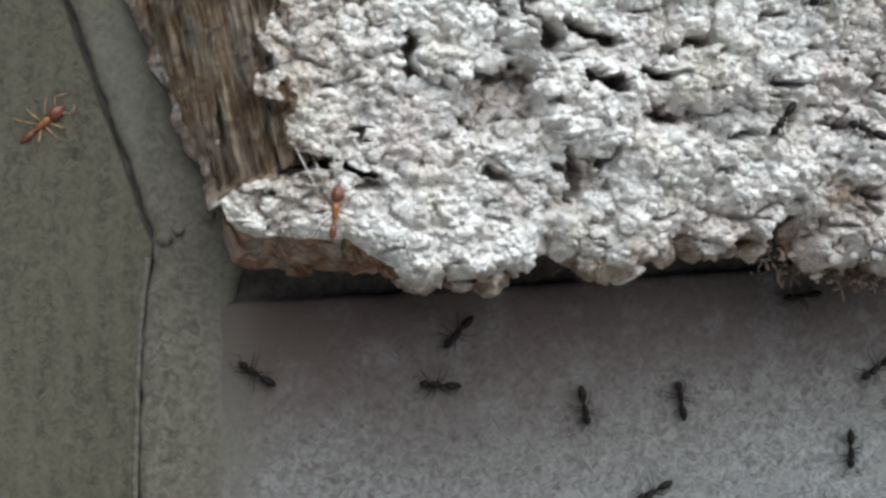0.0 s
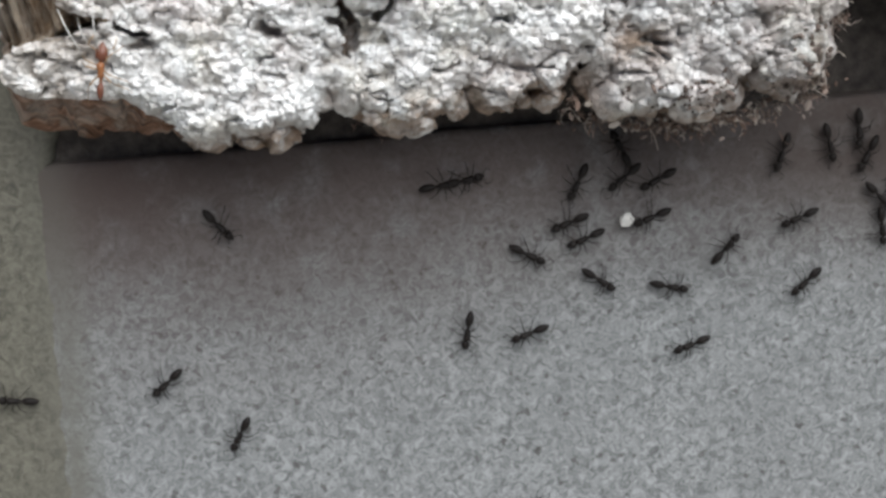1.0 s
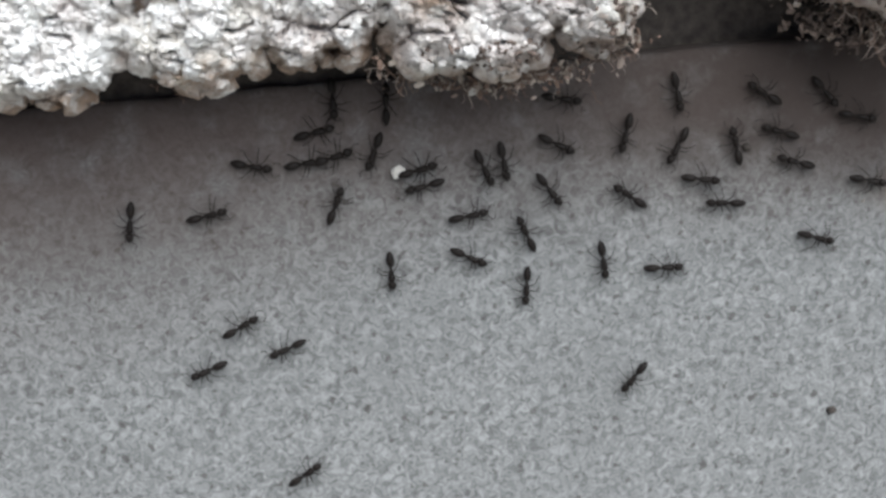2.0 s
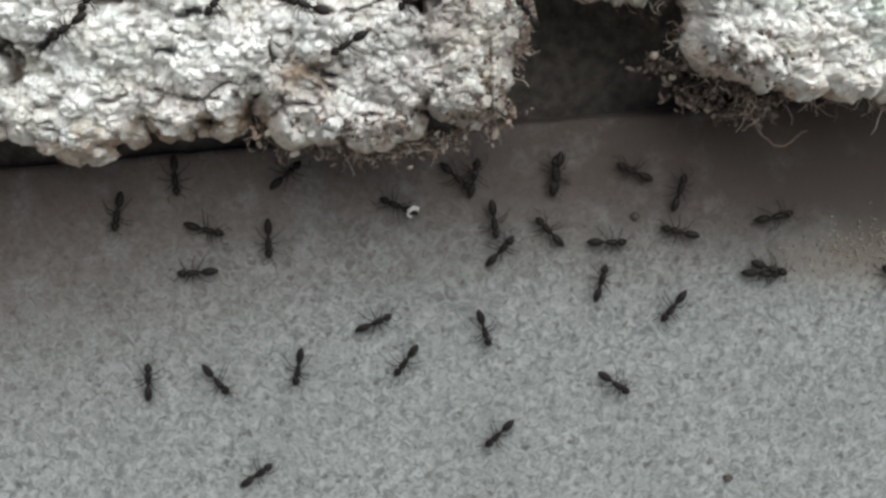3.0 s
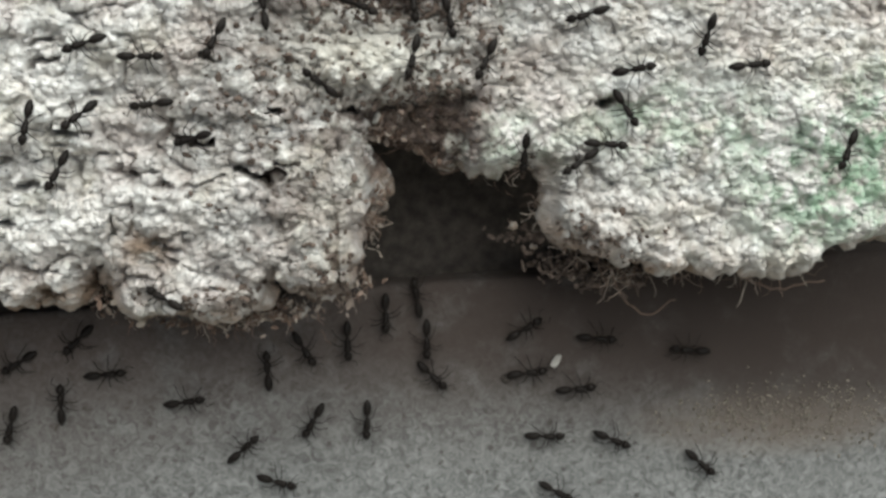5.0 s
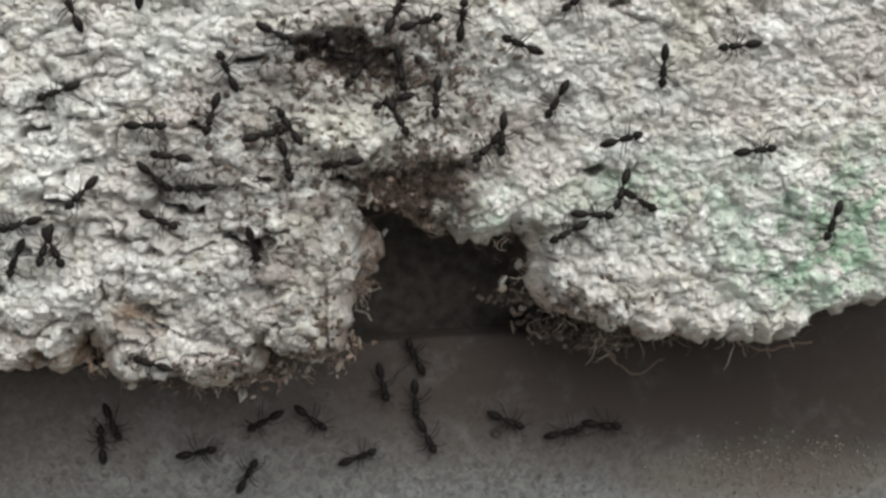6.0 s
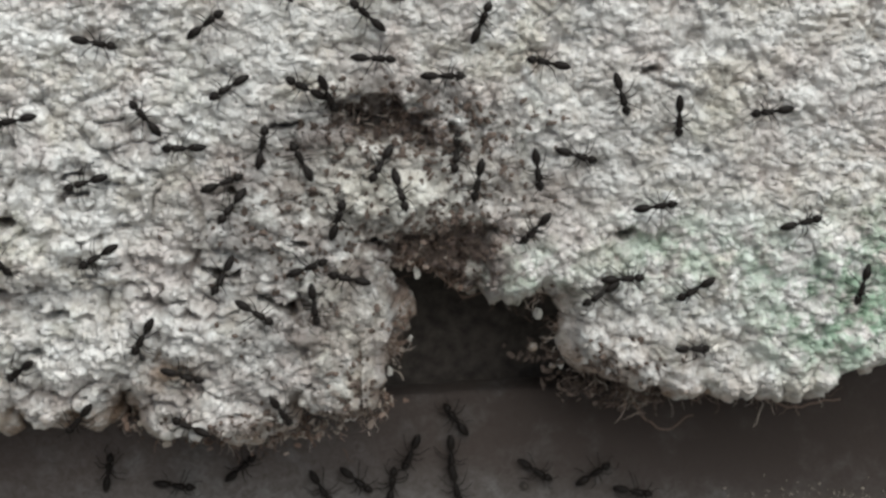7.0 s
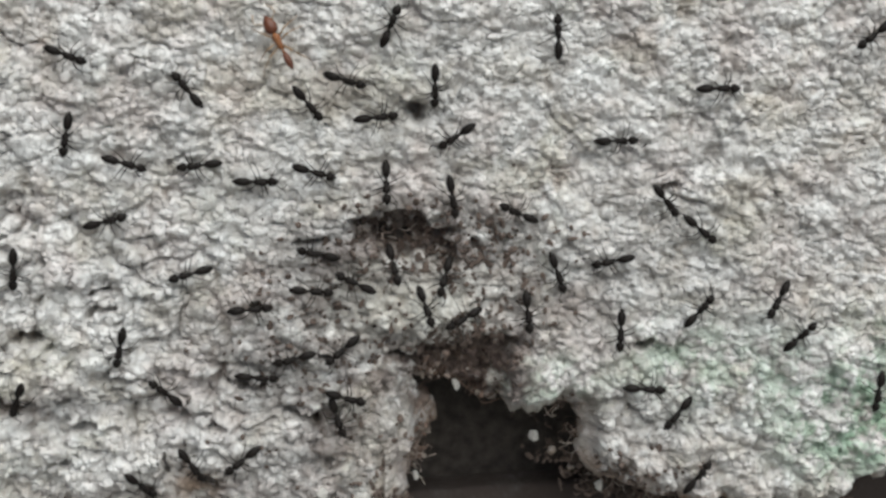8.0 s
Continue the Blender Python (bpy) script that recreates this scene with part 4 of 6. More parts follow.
def floor_grit(x0, y0, sx, sy, count, seed):
    """Fine grit and bark dust washed together on the cement."""
    rnd = random.Random(seed)
    bm = bmesh.new()
    for _ in range(count):
        r = rnd.uniform(0.06, 0.2)
        turn = Euler((rnd.uniform(0, 6), rnd.uniform(0, 6), rnd.uniform(0, 6))).to_matrix().to_4x4()
        at = Matrix.Translation(Vector((rnd.gauss(x0, sx), rnd.gauss(y0, sy), r * 0.35)) * MM) @ turn @ Matrix.Diagonal((r * MM * rnd.uniform(0.8, 2.2), r * MM, r * MM * 0.6, 1))
        bmesh.ops.create_icosphere(bm, subdivisions=1, radius=1.0, matrix=at)
    tagged(part("grit", bm, SAND, None, "brown grit and bark dust on the grey cement", smooth=False), category="grit", kind="stuff")


floor_grit(119, -32.0, 3.5, 1.3, 160, 201)
floor_grit(130, -32.6, 6.0, 2.0, 560, 202)


def mortar_ridge():
    """A pale bead of mortar that fills the lower joint between strip and slab."""
    bm = bmesh.new()
    ys = [-90 + 1.3 * k for k in range(59)]
    tube(bm, [Vector((JOINT(y) - 0.05 + 0.25 * noise.noise(Vector((y * 0.4, 3, 0))), y, 0.0 + 0.12 * noise.noise(Vector((y, 8, 0))))) * MM for y in ys],
         [(0.34 + 0.16 * noise.noise(Vector((y * 0.9, 5, 0)))) * MM for y in ys], 8)
    tagged(part("trim", bm, STRIP_CEMENT, None, "pale bead of mortar along the joint"), category="mortar", kind="structure")


mortar_ridge()

# ---- crumbs that the ants carry, a pebble, and the ants ----
CRUMBS = []
for k, size in enumerate((1.2, 0.75, 0.65, 0.85, 0.85, 0.8, 1.1, 0.85)):
    CRUMBS.append(tagged(flake("white_crumb", size, CRUMB, k * 3.7), "small white crumb carried by ants", "crumb", "white crumbs"))
for x, y, r in ((95.1, -27.0, 0.55), (106.8, -60.3, 0.6)):
    stone = blob("pebble", r, SOIL, None, x)
    stone.location = Vector((x, y, 0.25)) * MM
    tagged(stone, "tiny dark pebble on the grey cement", "pebble")

for x, y, z, r in ((95.0, -7.6, 10.0, 0.5), (97.2, -10.2, 8.4, 0.4), (101.6, -14.0, 6.8, 0.4)):
    grain = blob("bark_crumb", r, CRUST, None, x * 1.7)
    grain.location = Vector((x, y, z)) * MM
    tagged(grain, "pale bark crumb caught in the root tangle", "bark crumb", "caught crumbs")

for x, y, r in ((-10.9, -12.6, 0.9), (-9.4, -11.7, 0.7), (-6.2, -10.2, 0.8)):
    chip = blob("cement_chip", r, STRIP_CEMENT, None, x, 0.55)
    chip.location = Vector((x, y, 0.25)) * MM
    tagged(chip, "small broken chip of cement beside the joint", "cement chip", "cement chips")

FLOOR, BARK, SLAB = "floor", "bark", "slab"
first_ant = build_ant("black_ant", "slender brownish-black ant with a spindle-shaped abdomen", "ant", "black ants", ANT_BLACK, ANT_BLACK, ANT_BLACK, ANT_LEG, size=1.06, reach=0.88, slim=1.06)
ANTS = [first_ant] + [copy_thing(first_ant, Matrix()) for _ in range(136 - 1)]
amber_ant = build_ant("weaver_ant", "large amber-orange ant with a rust-brown head and long legs", "ant", "orange ants", ANT_AMBER, ANT_RUST, ANT_RUST, AMBER_LEG, size=1.3, reach=1.15, slim=0.84, head=1.45, rear=0.8)
AMBER_ANTS = [amber_ant] + [copy_thing(amber_ant, Matrix()) for _ in range(2)]


def footing(level, x, y):
    """The height under an ant and the way up from the surface there."""
    if level != BARK:
        return (0.0 if y < gutter(x) + 0.6 or level == SLAB else -2.2) - (0.8 if level == SLAB else 0.0), Vector((0, 0, 1))
    i, j = int(round((x - GX[0]) / STEP)), int(round((y - GY[0]) / STEP))
    h = surface(x, y)
    if 9 <= i < len(GX) - 9 and 9 <= j < len(GY) - 9 and h > 6:
        near = BARK_Z[i - 8:i + 9, j - 8:j + 9][BARK_IN[i - 8:i + 9, j - 8:j + 9]]
        h = max(h, float(np.percentile(near, 80)) - 0.25)
    up = Vector((surface(x - 1.6, y) - surface(x + 1.6, y), surface(x, y - 1.6) - surface(x, y + 1.6), 3.2))
    up.z = max(up.z, 2.2 * math.hypot(up.x, up.y))
    return h + 0.95, up.normalized()


def stance(level, x, y, heading):
    z, up = footing(level, x, y)
    ahead = Vector((math.cos(radians(heading)), math.sin(radians(heading)), 0))
    side = up.cross(ahead).normalized()
    ahead = side.cross(up)
    return Matrix.Translation(Vector((x, y, z)) * MM) @ Matrix((ahead, side, up)).transposed().to_4x4()


def march(ant, level, rows, seed=0):
    """Key an ant along rows of seconds, x, y in millimetres and heading in degrees, with its legs stepping as it goes."""
    rows = sorted(rows)
    if level == BARK:
        ant.scale = (0.92, 0.92, 0.92)
    times, xs, ys, turns = (np.array(c, float) for c in zip(*rows))
    keys = sorted(set(np.round(np.concatenate([times, np.arange(0, 8.01, 0.25)]), 3).tolist()))
    rnd = random.Random(seed)
    beat = rnd.uniform(0, 6)
    path = []
    for t in keys:
        x, y, a = (float(np.interp(t, times, c)) for c in (xs, ys, turns))
        path.append((t, x + 0.12 * math.sin(beat + 2.1 * t), y + 0.12 * math.sin(2 * beat + 1.7 * t), a + 5 * math.sin(beat + 2.6 * t)))
    walk(ant, [(t, stance(level, x, y, a)) for t, x, y, a in path])
    pt, px, py = (np.array([row[k] for row in path]) for k in (0, 1, 2))
    gone = np.concatenate([[0], np.cumsum(np.hypot(np.diff(px), np.diff(py)))])
    legs = [ob for ob in ant.children if ob.name.startswith("leg")]
    feelers = [ob for ob in ant.children if ob.name.startswith("antenna")]
    ticks = np.arange(0, 8.01, 0.125)
    phase = beat + np.interp(ticks, pt, gone) / 2.2 * math.tau + 0.8 * ticks
    for k, leg in enumerate(legs):
        half = 0.0 if k in (0, 2, 4) else math.pi
        sway = 1 if k < 3 else -1
        walk(leg, [(float(t), Matrix.Translation(leg.location) @ pose(0, 0, 0, 7 * sway * max(0.0, math.cos(p + half)), 0, 17 * sway * math.sin(p + half)))
                   for t, p in zip(ticks, phase)])
    for k, feeler in enumerate(feelers):
        walk(feeler, [(float(t), Matrix.Translation(feeler.location) @ pose(0, 0, 0, 0, 8 * math.sin(5 * t + beat + k), 14 * math.sin(6.3 * t + beat + 2 * k)))
                      for t in np.arange(0, 8.01, 0.25)])


def carry(crumb, rows):
    """Key a crumb along rows of seconds and x, y, z in millimetres."""
    walk(crumb, [(t, pose(x * MM, y * MM, z * MM, 20 * t, 0, 12 * t)) for t, x, y, z in rows])


def motions():
    carry(CRUMBS[0], [(0, 64, -13, -1.4), (0.5, 63.5, -20, 0.6), (1, 60.7, -28.7, 0.9), (1.5, 63.6, -26, 0.9), (2, 54.9, -27.7, 0.9), (3.5, 76.7, -24.2, 0.9), (4, 80, -25.3, 0.9), (4.5, 89.9, -30.4, 0.9), (5, 100.8, -24.9, 0.9), (5.2, 104.1, -22.9, 0.9), (6.3, 109, -15.5, -1.2), (8, 110, -9, -1.6)])
    carry(CRUMBS[1], [(0, 84, 10, -1.6), (5.2, 80, 0, -1.6), (6.3, 78.6, -9.5, 9.5), (7, 79.9, -9.5, 11), (7.5, 80.9, -9.3, 11), (8, 80.4, -9.5, 11)])
    carry(CRUMBS[2], [(0, 86, 10, -1.6), (5.2, 84, 2, -1.6), (6.3, 82.5, -3.5, 9), (7, 82.0, -6.2, 10), (7.5, 82.5, -4.5, 9), (8, 82, -2, 8)])
    carry(CRUMBS[3], [(0, 92, 10, -1.6), (5.2, 95, -2, 8), (6.3, 96.8, -6.2, 10.5), (6.5, 96.7, -6.6, 11), (7, 95.2, -3.8, 11), (7.5, 95.5, -2.9, 11), (8, 92.9, -6.0, 10)])
    carry(CRUMBS[4], [(0, 95, 10, -1.6), (5.2, 96, 0, 6), (6.3, 95, -8.3, 10.5), (6.5, 95.1, -8.4, 11), (7, 97.9, -9, 11), (7.5, 100.4, -11.5, 11), (8, 100.0, -11.2, 11)])
    carry(CRUMBS[5], [(0, 79.5, 6.2, 15.5), (5, 81, 4, 13.5), (6.5, 81.8, 2.0, 12.5), (7, 82.7, 1.0, 12), (7.5, 84.0, -0.6, 12), (8, 84.5, 0.5, 12)])
    carry(CRUMBS[6], [(0, 66, -14, -1.4), (1.5, 64.2, -18.2, 0.6), (2, 63.6, -18.9, 0.6), (3.3, 66, -14, -1.4), (5.2, 72.5, -19, 0.7), (6.3, 65, -21.5, 0.8), (6.5, 65.3, -19.6, 8.0), (7, 66.6, -12.2, 15.5), (7.5, 70.2, -10.2, 16.5), (8, 70.6, -9, 17.5)])
    carry(CRUMBS[7], [(0, 89, 22, 18.6), (6.3, 88.4, 18, 18.4), (7, 87.6, 15.4, 18), (8, 87.0, 13.8, 17.6)])
    march(AMBER_ANTS[0], BARK, [(0, 6.5, -9.0, 81), (0.5, 4.9, -8.6, 48), (1, 6.8, -9.0, 88), (2, 7.4, -8, 95), (8, 6, -4, 100)], 901)
    march(AMBER_ANTS[1], SLAB, [(0, -23.4, -0.6, 42), (0.6, -23.0, 0.6, 50), (8, -24, 8, 60)], 902)
    march(AMBER_ANTS[2], BARK, [(0, 64, 44, -60), (7, 66.4, 33.5, 120), (7.5, 67.8, 30.6, 118), (8, 68.4, 35.4, 113)], 903)
    crew = iter(ANTS)
    march(next(crew), FLOOR, [(0, -1.2, -27.3, 151), (0.48, -20.5, -22.1, 165), (8, -20.5, -22.1, 165)], 0)
    march(next(crew), FLOOR, [(0, 18.7, -29.3, 171), (0.5, 14.9, -36.9, 249), (1, 7.3, -45.3, 223), (1.48, -4.7, -45.3, 180), (8, -4.7, -45.3, 180)], 1)
    march(next(crew), FLOOR, [(0, 20.9, -23.2, -130), (0.24, 20.9, -17.1, -172), (0.48, 20.9, -11, -215), (8, 20.9, -11, -215)], 2)
    march(next(crew), FLOOR, [(0, 35.1, -32.1, 276), (0.5, 37.7, -36.2, 307), (1, 42.1, -40.8, 263), (1.24, 42.1, -25.9, 220), (1.48, 42.1, -11, 178), (8, 42.1, -11, 178)], 3)
    march(next(crew), FLOOR, [(0, 46.4, -31.8, 96), (0.48, 46.4, -11, 90), (8, 46.4, -11, 90)], 4)
    march(next(crew), FLOOR, [(0, 67.2, -38.3, -85), (0.5, 60.7, -39.8, -146), (1, 49.3, -41.6, -160), (1.5, 41, -47.6, -159), (2, 31.9, -49.9, -160), (2.48, 27.8, -65.4, -105), (8, 27.8, -65.4, -105)], 5)
    march(next(crew), FLOOR, [(0, 60.8, -20, 191), (0.5, 58.3, -21.9, 220), (1, 55, -24, 239), (1.5, 52.2, -24.7, 220), (2, 52.2, -25.4, 251), (3.5, 53, -29.1, 277), (3.75, 55.1, -27.5, 350), (4, 57.3, -25.8, 422), (4.5, 58.2, -26.8, 379), (5, 58.8, -28.2, 371), (6.5, 62.4, -27.9, 361), (7, 62.6, -23.7, 405), (7.24, 60.5, -25.8, 362), (7.48, 58.4, -27.9, 320), (8, 58.4, -27.9, 320)], 6)
    march(next(crew), FLOOR, [(0, 70, -28.5, 210), (0.5, 65.6, -25.9, 156), (1, 63.7, -28.4, 206), (1.5, 64.5, -27.6, 279), (2, 64.6, -27.9, 290), (2.24, 64.6, -19.4, 332), (2.48, 64.6, -11, 375), (8, 64.6, -11, 375)], 7)
    march(next(crew), FLOOR, [(0, 43.4, -42.3, -158), (0.48, 35.6, -71.3, -105), (8, 35.6, -71.3, -105)], 8)
    march(next(crew), FLOOR, [(0, 75.8, -38.6, -165), (0.02, 75.8, -38.6, -165), (0.5, 70, -40.2, -170), (1, 68.5, -44, -155), (1.48, 60.7, -73, -105), (8, 60.7, -73, -105)], 9)
    march(next(crew), FLOOR, [(0, 9.5, -44.5, 83), (0.02, 9.5, -44.5, 83), (0.26, 7.2, -40.6, 40), (0.5, 5, -36.7, -2), (0.74, -5, -36.7, -44), (0.98, -15, -36.7, -87), (8, -15, -36.7, -87)], 10)
    march(next(crew), FLOOR, [(0, 13.1, -44.7, 439), (0.02, 13.1, -44.7, 439), (0.26, 10.9, -40.8, 396), (0.5, 8.6, -36.9, 354), (1, 39.5, -23.9, 372), (1.5, 40.6, -26.5, 378), (2, 44.5, -26.3, 363), (3.5, 45.9, -26.1, 338), (4, 46.7, -27.2, 300), (4.5, 44.8, -32.7, 290), (4.75, 45, -30.5, 370), (5, 45.1, -28.2, 449), (5.24, 45.1, -32.7, 406), (5.48, 45.1, -37.2, 364), (8, 45.1, -37.2, 364)], 11)
    march(next(crew), FLOOR, [(0, 9.2, -44.8, -263), (0.02, 9.2, -44.8, -263), (0.26, 12.1, -44, -220), (0.5, 15, -43.2, -178), (1, -9.5, -46.6, -181), (8, -9.5, -46.6, -181)], 12)
    march(next(crew), FLOOR, [(0, 32.6, -45.6, 135), (0.02, 32.6, -45.6, 135), (0.5, 28.4, -41.4, 171), (0.74, 28.4, -56.4, 214), (0.98, 28.4, -71.4, 256), (8, 28.4, -71.4, 256)], 13)
    march(next(crew), FLOOR, [(0, 63.3, -46, 54), (0.02, 63.3, -46, 54), (0.26, 60.3, -40.8, 12), (0.5, 57.3, -35.6, -31), (1, 57.4, -35.6, -34), (1.5, 57, -36.6, -93), (2, 53.7, -39.2, -85), (3.5, 55.8, -45.3, -117), (3.98, 51.3, -53.1, -120), (8, 51.3, -53.1, -120)], 14)
    march(next(crew), FLOOR, [(0, 73.9, -32.8, 165), (0.02, 73.9, -32.8, 165), (0.5, 62.3, -29.7, 160), (1, 55.8, -30.7, 199), (1.5, 46.8, -33.3, 225), (1.75, 47.2, -32.3, 149), (2, 47.7, -31.3, 73), (2.75, 45.2, -31.2, 152), (3.5, 42.6, -31.1, 230), (4, 40.5, -33.4, 248), (4.5, 37.1, -33.4, 204), (4.98, 31.9, -36.4, 210), (8, 31.9, -36.4, 210)], 15)
    march(next(crew), FLOOR, [(0, 74.6, -21.6, -180), (0.02, 74.6, -21.6, -180), (0.5, 68.6, -21.6, -129), (1, 64.4, -24.1, -148), (1.5, 66.6, -24.1, -218), (1.98, 66.6, -11, -270), (8, 66.6, -11, -270)], 16)
    march(next(crew), FLOOR, [(0, 75.5, -29.8, -80), (0.5, 75.5, -29.8, -80), (0.75, 74, -31.2, -16), (1, 72.4, -32.7, 49), (1.5, 70.9, -25.7, 84), (1.75, 71.8, -25.5, 26), (2, 72.8, -25.4, -32), (2.5, 74.5, -23.5, 25), (3, 76.3, -21.5, 81), (3.5, 78, -19.6, 138), (3.98, 74, -11, 115), (8, 74, -11, 115)], 17)
    march(next(crew), FLOOR, [(0, 74.5, -24, 150), (0.02, 74.5, -24, 150), (0.5, 66.7, -19.5, 153), (1, 60, -20.3, 120), (1.5, 58.3, -21.8, 137), (2, 53.9, -19.9, 88), (3.5, 55.4, -20.8, 11), (4, 56.6, -20.5, 15), (4.17, 56.2, -20.4, -38), (4.33, 55.7, -20.2, -92), (4.5, 55.3, -20.1, -145), (5, 47.6, -20.7, -142), (5.75, 50.7, -23.2, -86), (6.5, 53.8, -25.8, -30), (7, 55.2, -25.6, -12), (8, 55.2, -25.6, -12)], 18)
    march(next(crew), FLOOR, [(0, 81.6, -21.1, 8), (0.5, 81.6, -21.1, 8), (1, 90.4, -27.2, -47), (1.5, 99.7, -31.9, -16), (1.67, 100, -30.8, 43), (1.83, 100.3, -29.8, 103), (2, 100.6, -28.7, 162), (3.5, 100.2, -29.1, 170), (4, 100.3, -29.3, 165), (4.17, 100.2, -29.2, 111), (4.33, 100.1, -29.2, 58), (4.5, 100, -29.1, 4), (5, 103, -28.1, 9), (6.5, 103, -26, 7), (7, 103, -25.6, 34), (8, 103, -25.6, 34)], 19)
    march(next(crew), FLOOR, [(0, 36.1, -11, 270), (0.02, 36.1, -11, 270), (0.26, 36.1, -14.9, 315), (0.5, 36.1, -18.9, 360), (1, 49.1, -32.2, 327), (1.5, 50.6, -34.6, 358), (1.74, 50.6, -22.8, 404), (1.98, 50.6, -11, 450), (8, 50.6, -11, 450)], 20)
    march(next(crew), FLOOR, [(0, -14.3, -49.1, 153), (0.5, -14.3, -49.1, 153), (8, -14.3, -49.1, 153)], 21)
    march(next(crew), FLOOR, [(0, 60.3, -11, 270), (0.52, 60.3, -11, 270), (1, 60.3, -23.8, 214), (1.5, 58.5, -29.9, 215), (2, 57.8, -29.6, 199), (2.24, 57.8, -20.3, 156), (2.48, 57.8, -11, 114), (8, 57.8, -11, 114)], 22)
    march(next(crew), FLOOR, [(0, 85.6, -36.8, -103), (0.52, 85.6, -36.8, -103), (0.76, 75.6, -36.8, -60), (1, 65.6, -36.8, -18), (1.25, 67.6, -36.3, 40), (1.5, 69.6, -35.8, 99), (2, 69.3, -35.8, 119), (2.55, 69.3, -11, 90), (8, 69.3, -11, 90)], 23)
    march(next(crew), FLOOR, [(0, 85.8, -26.5, -163), (0.52, 85.8, -26.5, -163), (0.76, 85, -23.6, -120), (1, 84.2, -20.7, -78), (1.5, 81.3, -27.3, -74), (2, 89.5, -30.2, -9), (3.5, 93, -29.7, 4), (4, 101.2, -25, 12), (4.5, 109.7, -22.7, 20), (4.98, 109.7, -11, 90), (8, 109.7, -11, 90)], 24)
    march(next(crew), FLOOR, [(0, 14.5, -11, -90), (0.52, 14.5, -11, -90), (1, 14.5, -27.2, -43), (1.24, 14.5, -19.1, 0), (1.48, 14.5, -11, 42), (8, 14.5, -11, 42)], 25)
    march(next(crew), FLOOR, [(0, 12.2, -57.1, -207), (0.52, 12.2, -57.1, -207), (0.76, 13.7, -54.5, -164), (1, 15.2, -51.9, -122), (1.5, 10.3, -55.1, -162), (1.98, 4.5, -56.7, -165), (8, 4.5, -56.7, -165)], 26)
    march(next(crew), FLOOR, [(0, 42.2, -11, -75), (0.52, 42.2, -11, -75), (0.76, 42.2, -17.1, -32), (1, 42.2, -23.3, 10), (1.5, 44.8, -19.9, 40), (2, 45.7, -22.7, 11), (2.48, 45.7, -11, 90), (8, 45.7, -11, 90)], 27)
    march(next(crew), FLOOR, [(0, 54, -11, -90), (0.52, 54, -11, -90), (1, 54, -28.7, -158), (1.25, 54.1, -27.9, -220), (1.5, 54.2, -27.1, -283), (2, 57.2, -27.5, -344), (2.48, 57.2, -11, -270), (8, 57.2, -11, -270)], 28)
    march(next(crew), FLOOR, [(0, 86.2, -26.4, -150), (0.52, 86.2, -26.4, -150), (1, 81, -29.4, -155), (1.5, 78.4, -31.3, -164), (2, 81.2, -31.8, -219), (2.75, 79.7, -30.6, -287), (3.5, 78.1, -29.4, -355), (4, 82.8, -28.4, -348), (4.5, 93.3, -30.8, -407), (5, 97.4, -26.2, -352), (6.5, 95.7, -24.4, -402), (7, 96.4, -24.8, -396), (7.48, 101.6, -27.8, -390), (8, 101.6, -27.8, -390)], 29)
    march(next(crew), FLOOR, [(0, 86.2, -32.9, -135), (0.52, 86.2, -32.9, -135), (1, 82, -37.1, -135), (1.5, 58.7, -38.8, -171), (2, 41.1, -47.9, -161), (2.5, 43.3, -46, -104), (3, 45.6, -44.2, -48), (3.5, 47.8, -42.3, 9), (3.75, 47.5, -45.5, -70), (4, 47.2, -48.7, -149), (8, 47.2, -48.7, -149)], 30)
    march(next(crew), FLOOR, [(0, 85, -28.2, -195), (0.52, 85, -28.2, -195), (0.76, 81.8, -25, -152), (1, 78.6, -21.8, -110), (1.5, 72.3, -28.7, -133), (1.75, 72.2, -29.6, -92), (2, 72.1, -30.6, -50), (2.24, 72.1, -20.8, -8), (2.48, 72.1, -11, 35), (8, 72.1, -11, 35)], 31)
    march(next(crew), FLOOR, [(0, 88.7, -22.3, -117), (1, 88.7, -22.3, -117), (1.5, 86.2, -26.1, -124), (2, 86.9, -26.2, -115), (2.5, 85.9, -27.2, -174), (3, 84.9, -28.2, -233), (3.5, 83.9, -29.2, -292), (4, 89.8, -25, -307), (4.5, 90.8, -24.3, -314), (5, 97.3, -21, -334), (5.48, 103, -11, -300), (8, 103, -11, -300)], 32)
    march(next(crew), FLOOR, [(0, 87.7, -19.4, -85), (1, 87.7, -19.4, -85), (1.5, 86.9, -19.6, -78), (2, 86.5, -20.1, -81), (3.5, 85.7, -21.8, -101), (4, 86.2, -22.1, -90), (4.5, 86.3, -21.9, -96), (5, 86, -22, -87), (6.5, 85.9, -22.3, -91), (7, 86.7, -22.7, -91), (7.48, 86.7, -28.7, -90), (8, 86.7, -28.7, -90)], 33)
    march(next(crew), FLOOR, [(0, 90.9, -30.9, -80), (1, 90.9, -30.9, -80), (1.5, 93.6, -32.2, -74), (1.75, 93, -32.7, -131), (2, 92.4, -33.2, -188), (2.75, 91.3, -34.2, -258), (3.5, 90.2, -35.1, -328), (4, 101.6, -33.8, -379), (4.5, 101.8, -33.5, -371), (5, 107.2, -34.5, -383), (5.48, 110.2, -39.7, -420), (8, 110.2, -39.7, -420)], 34)
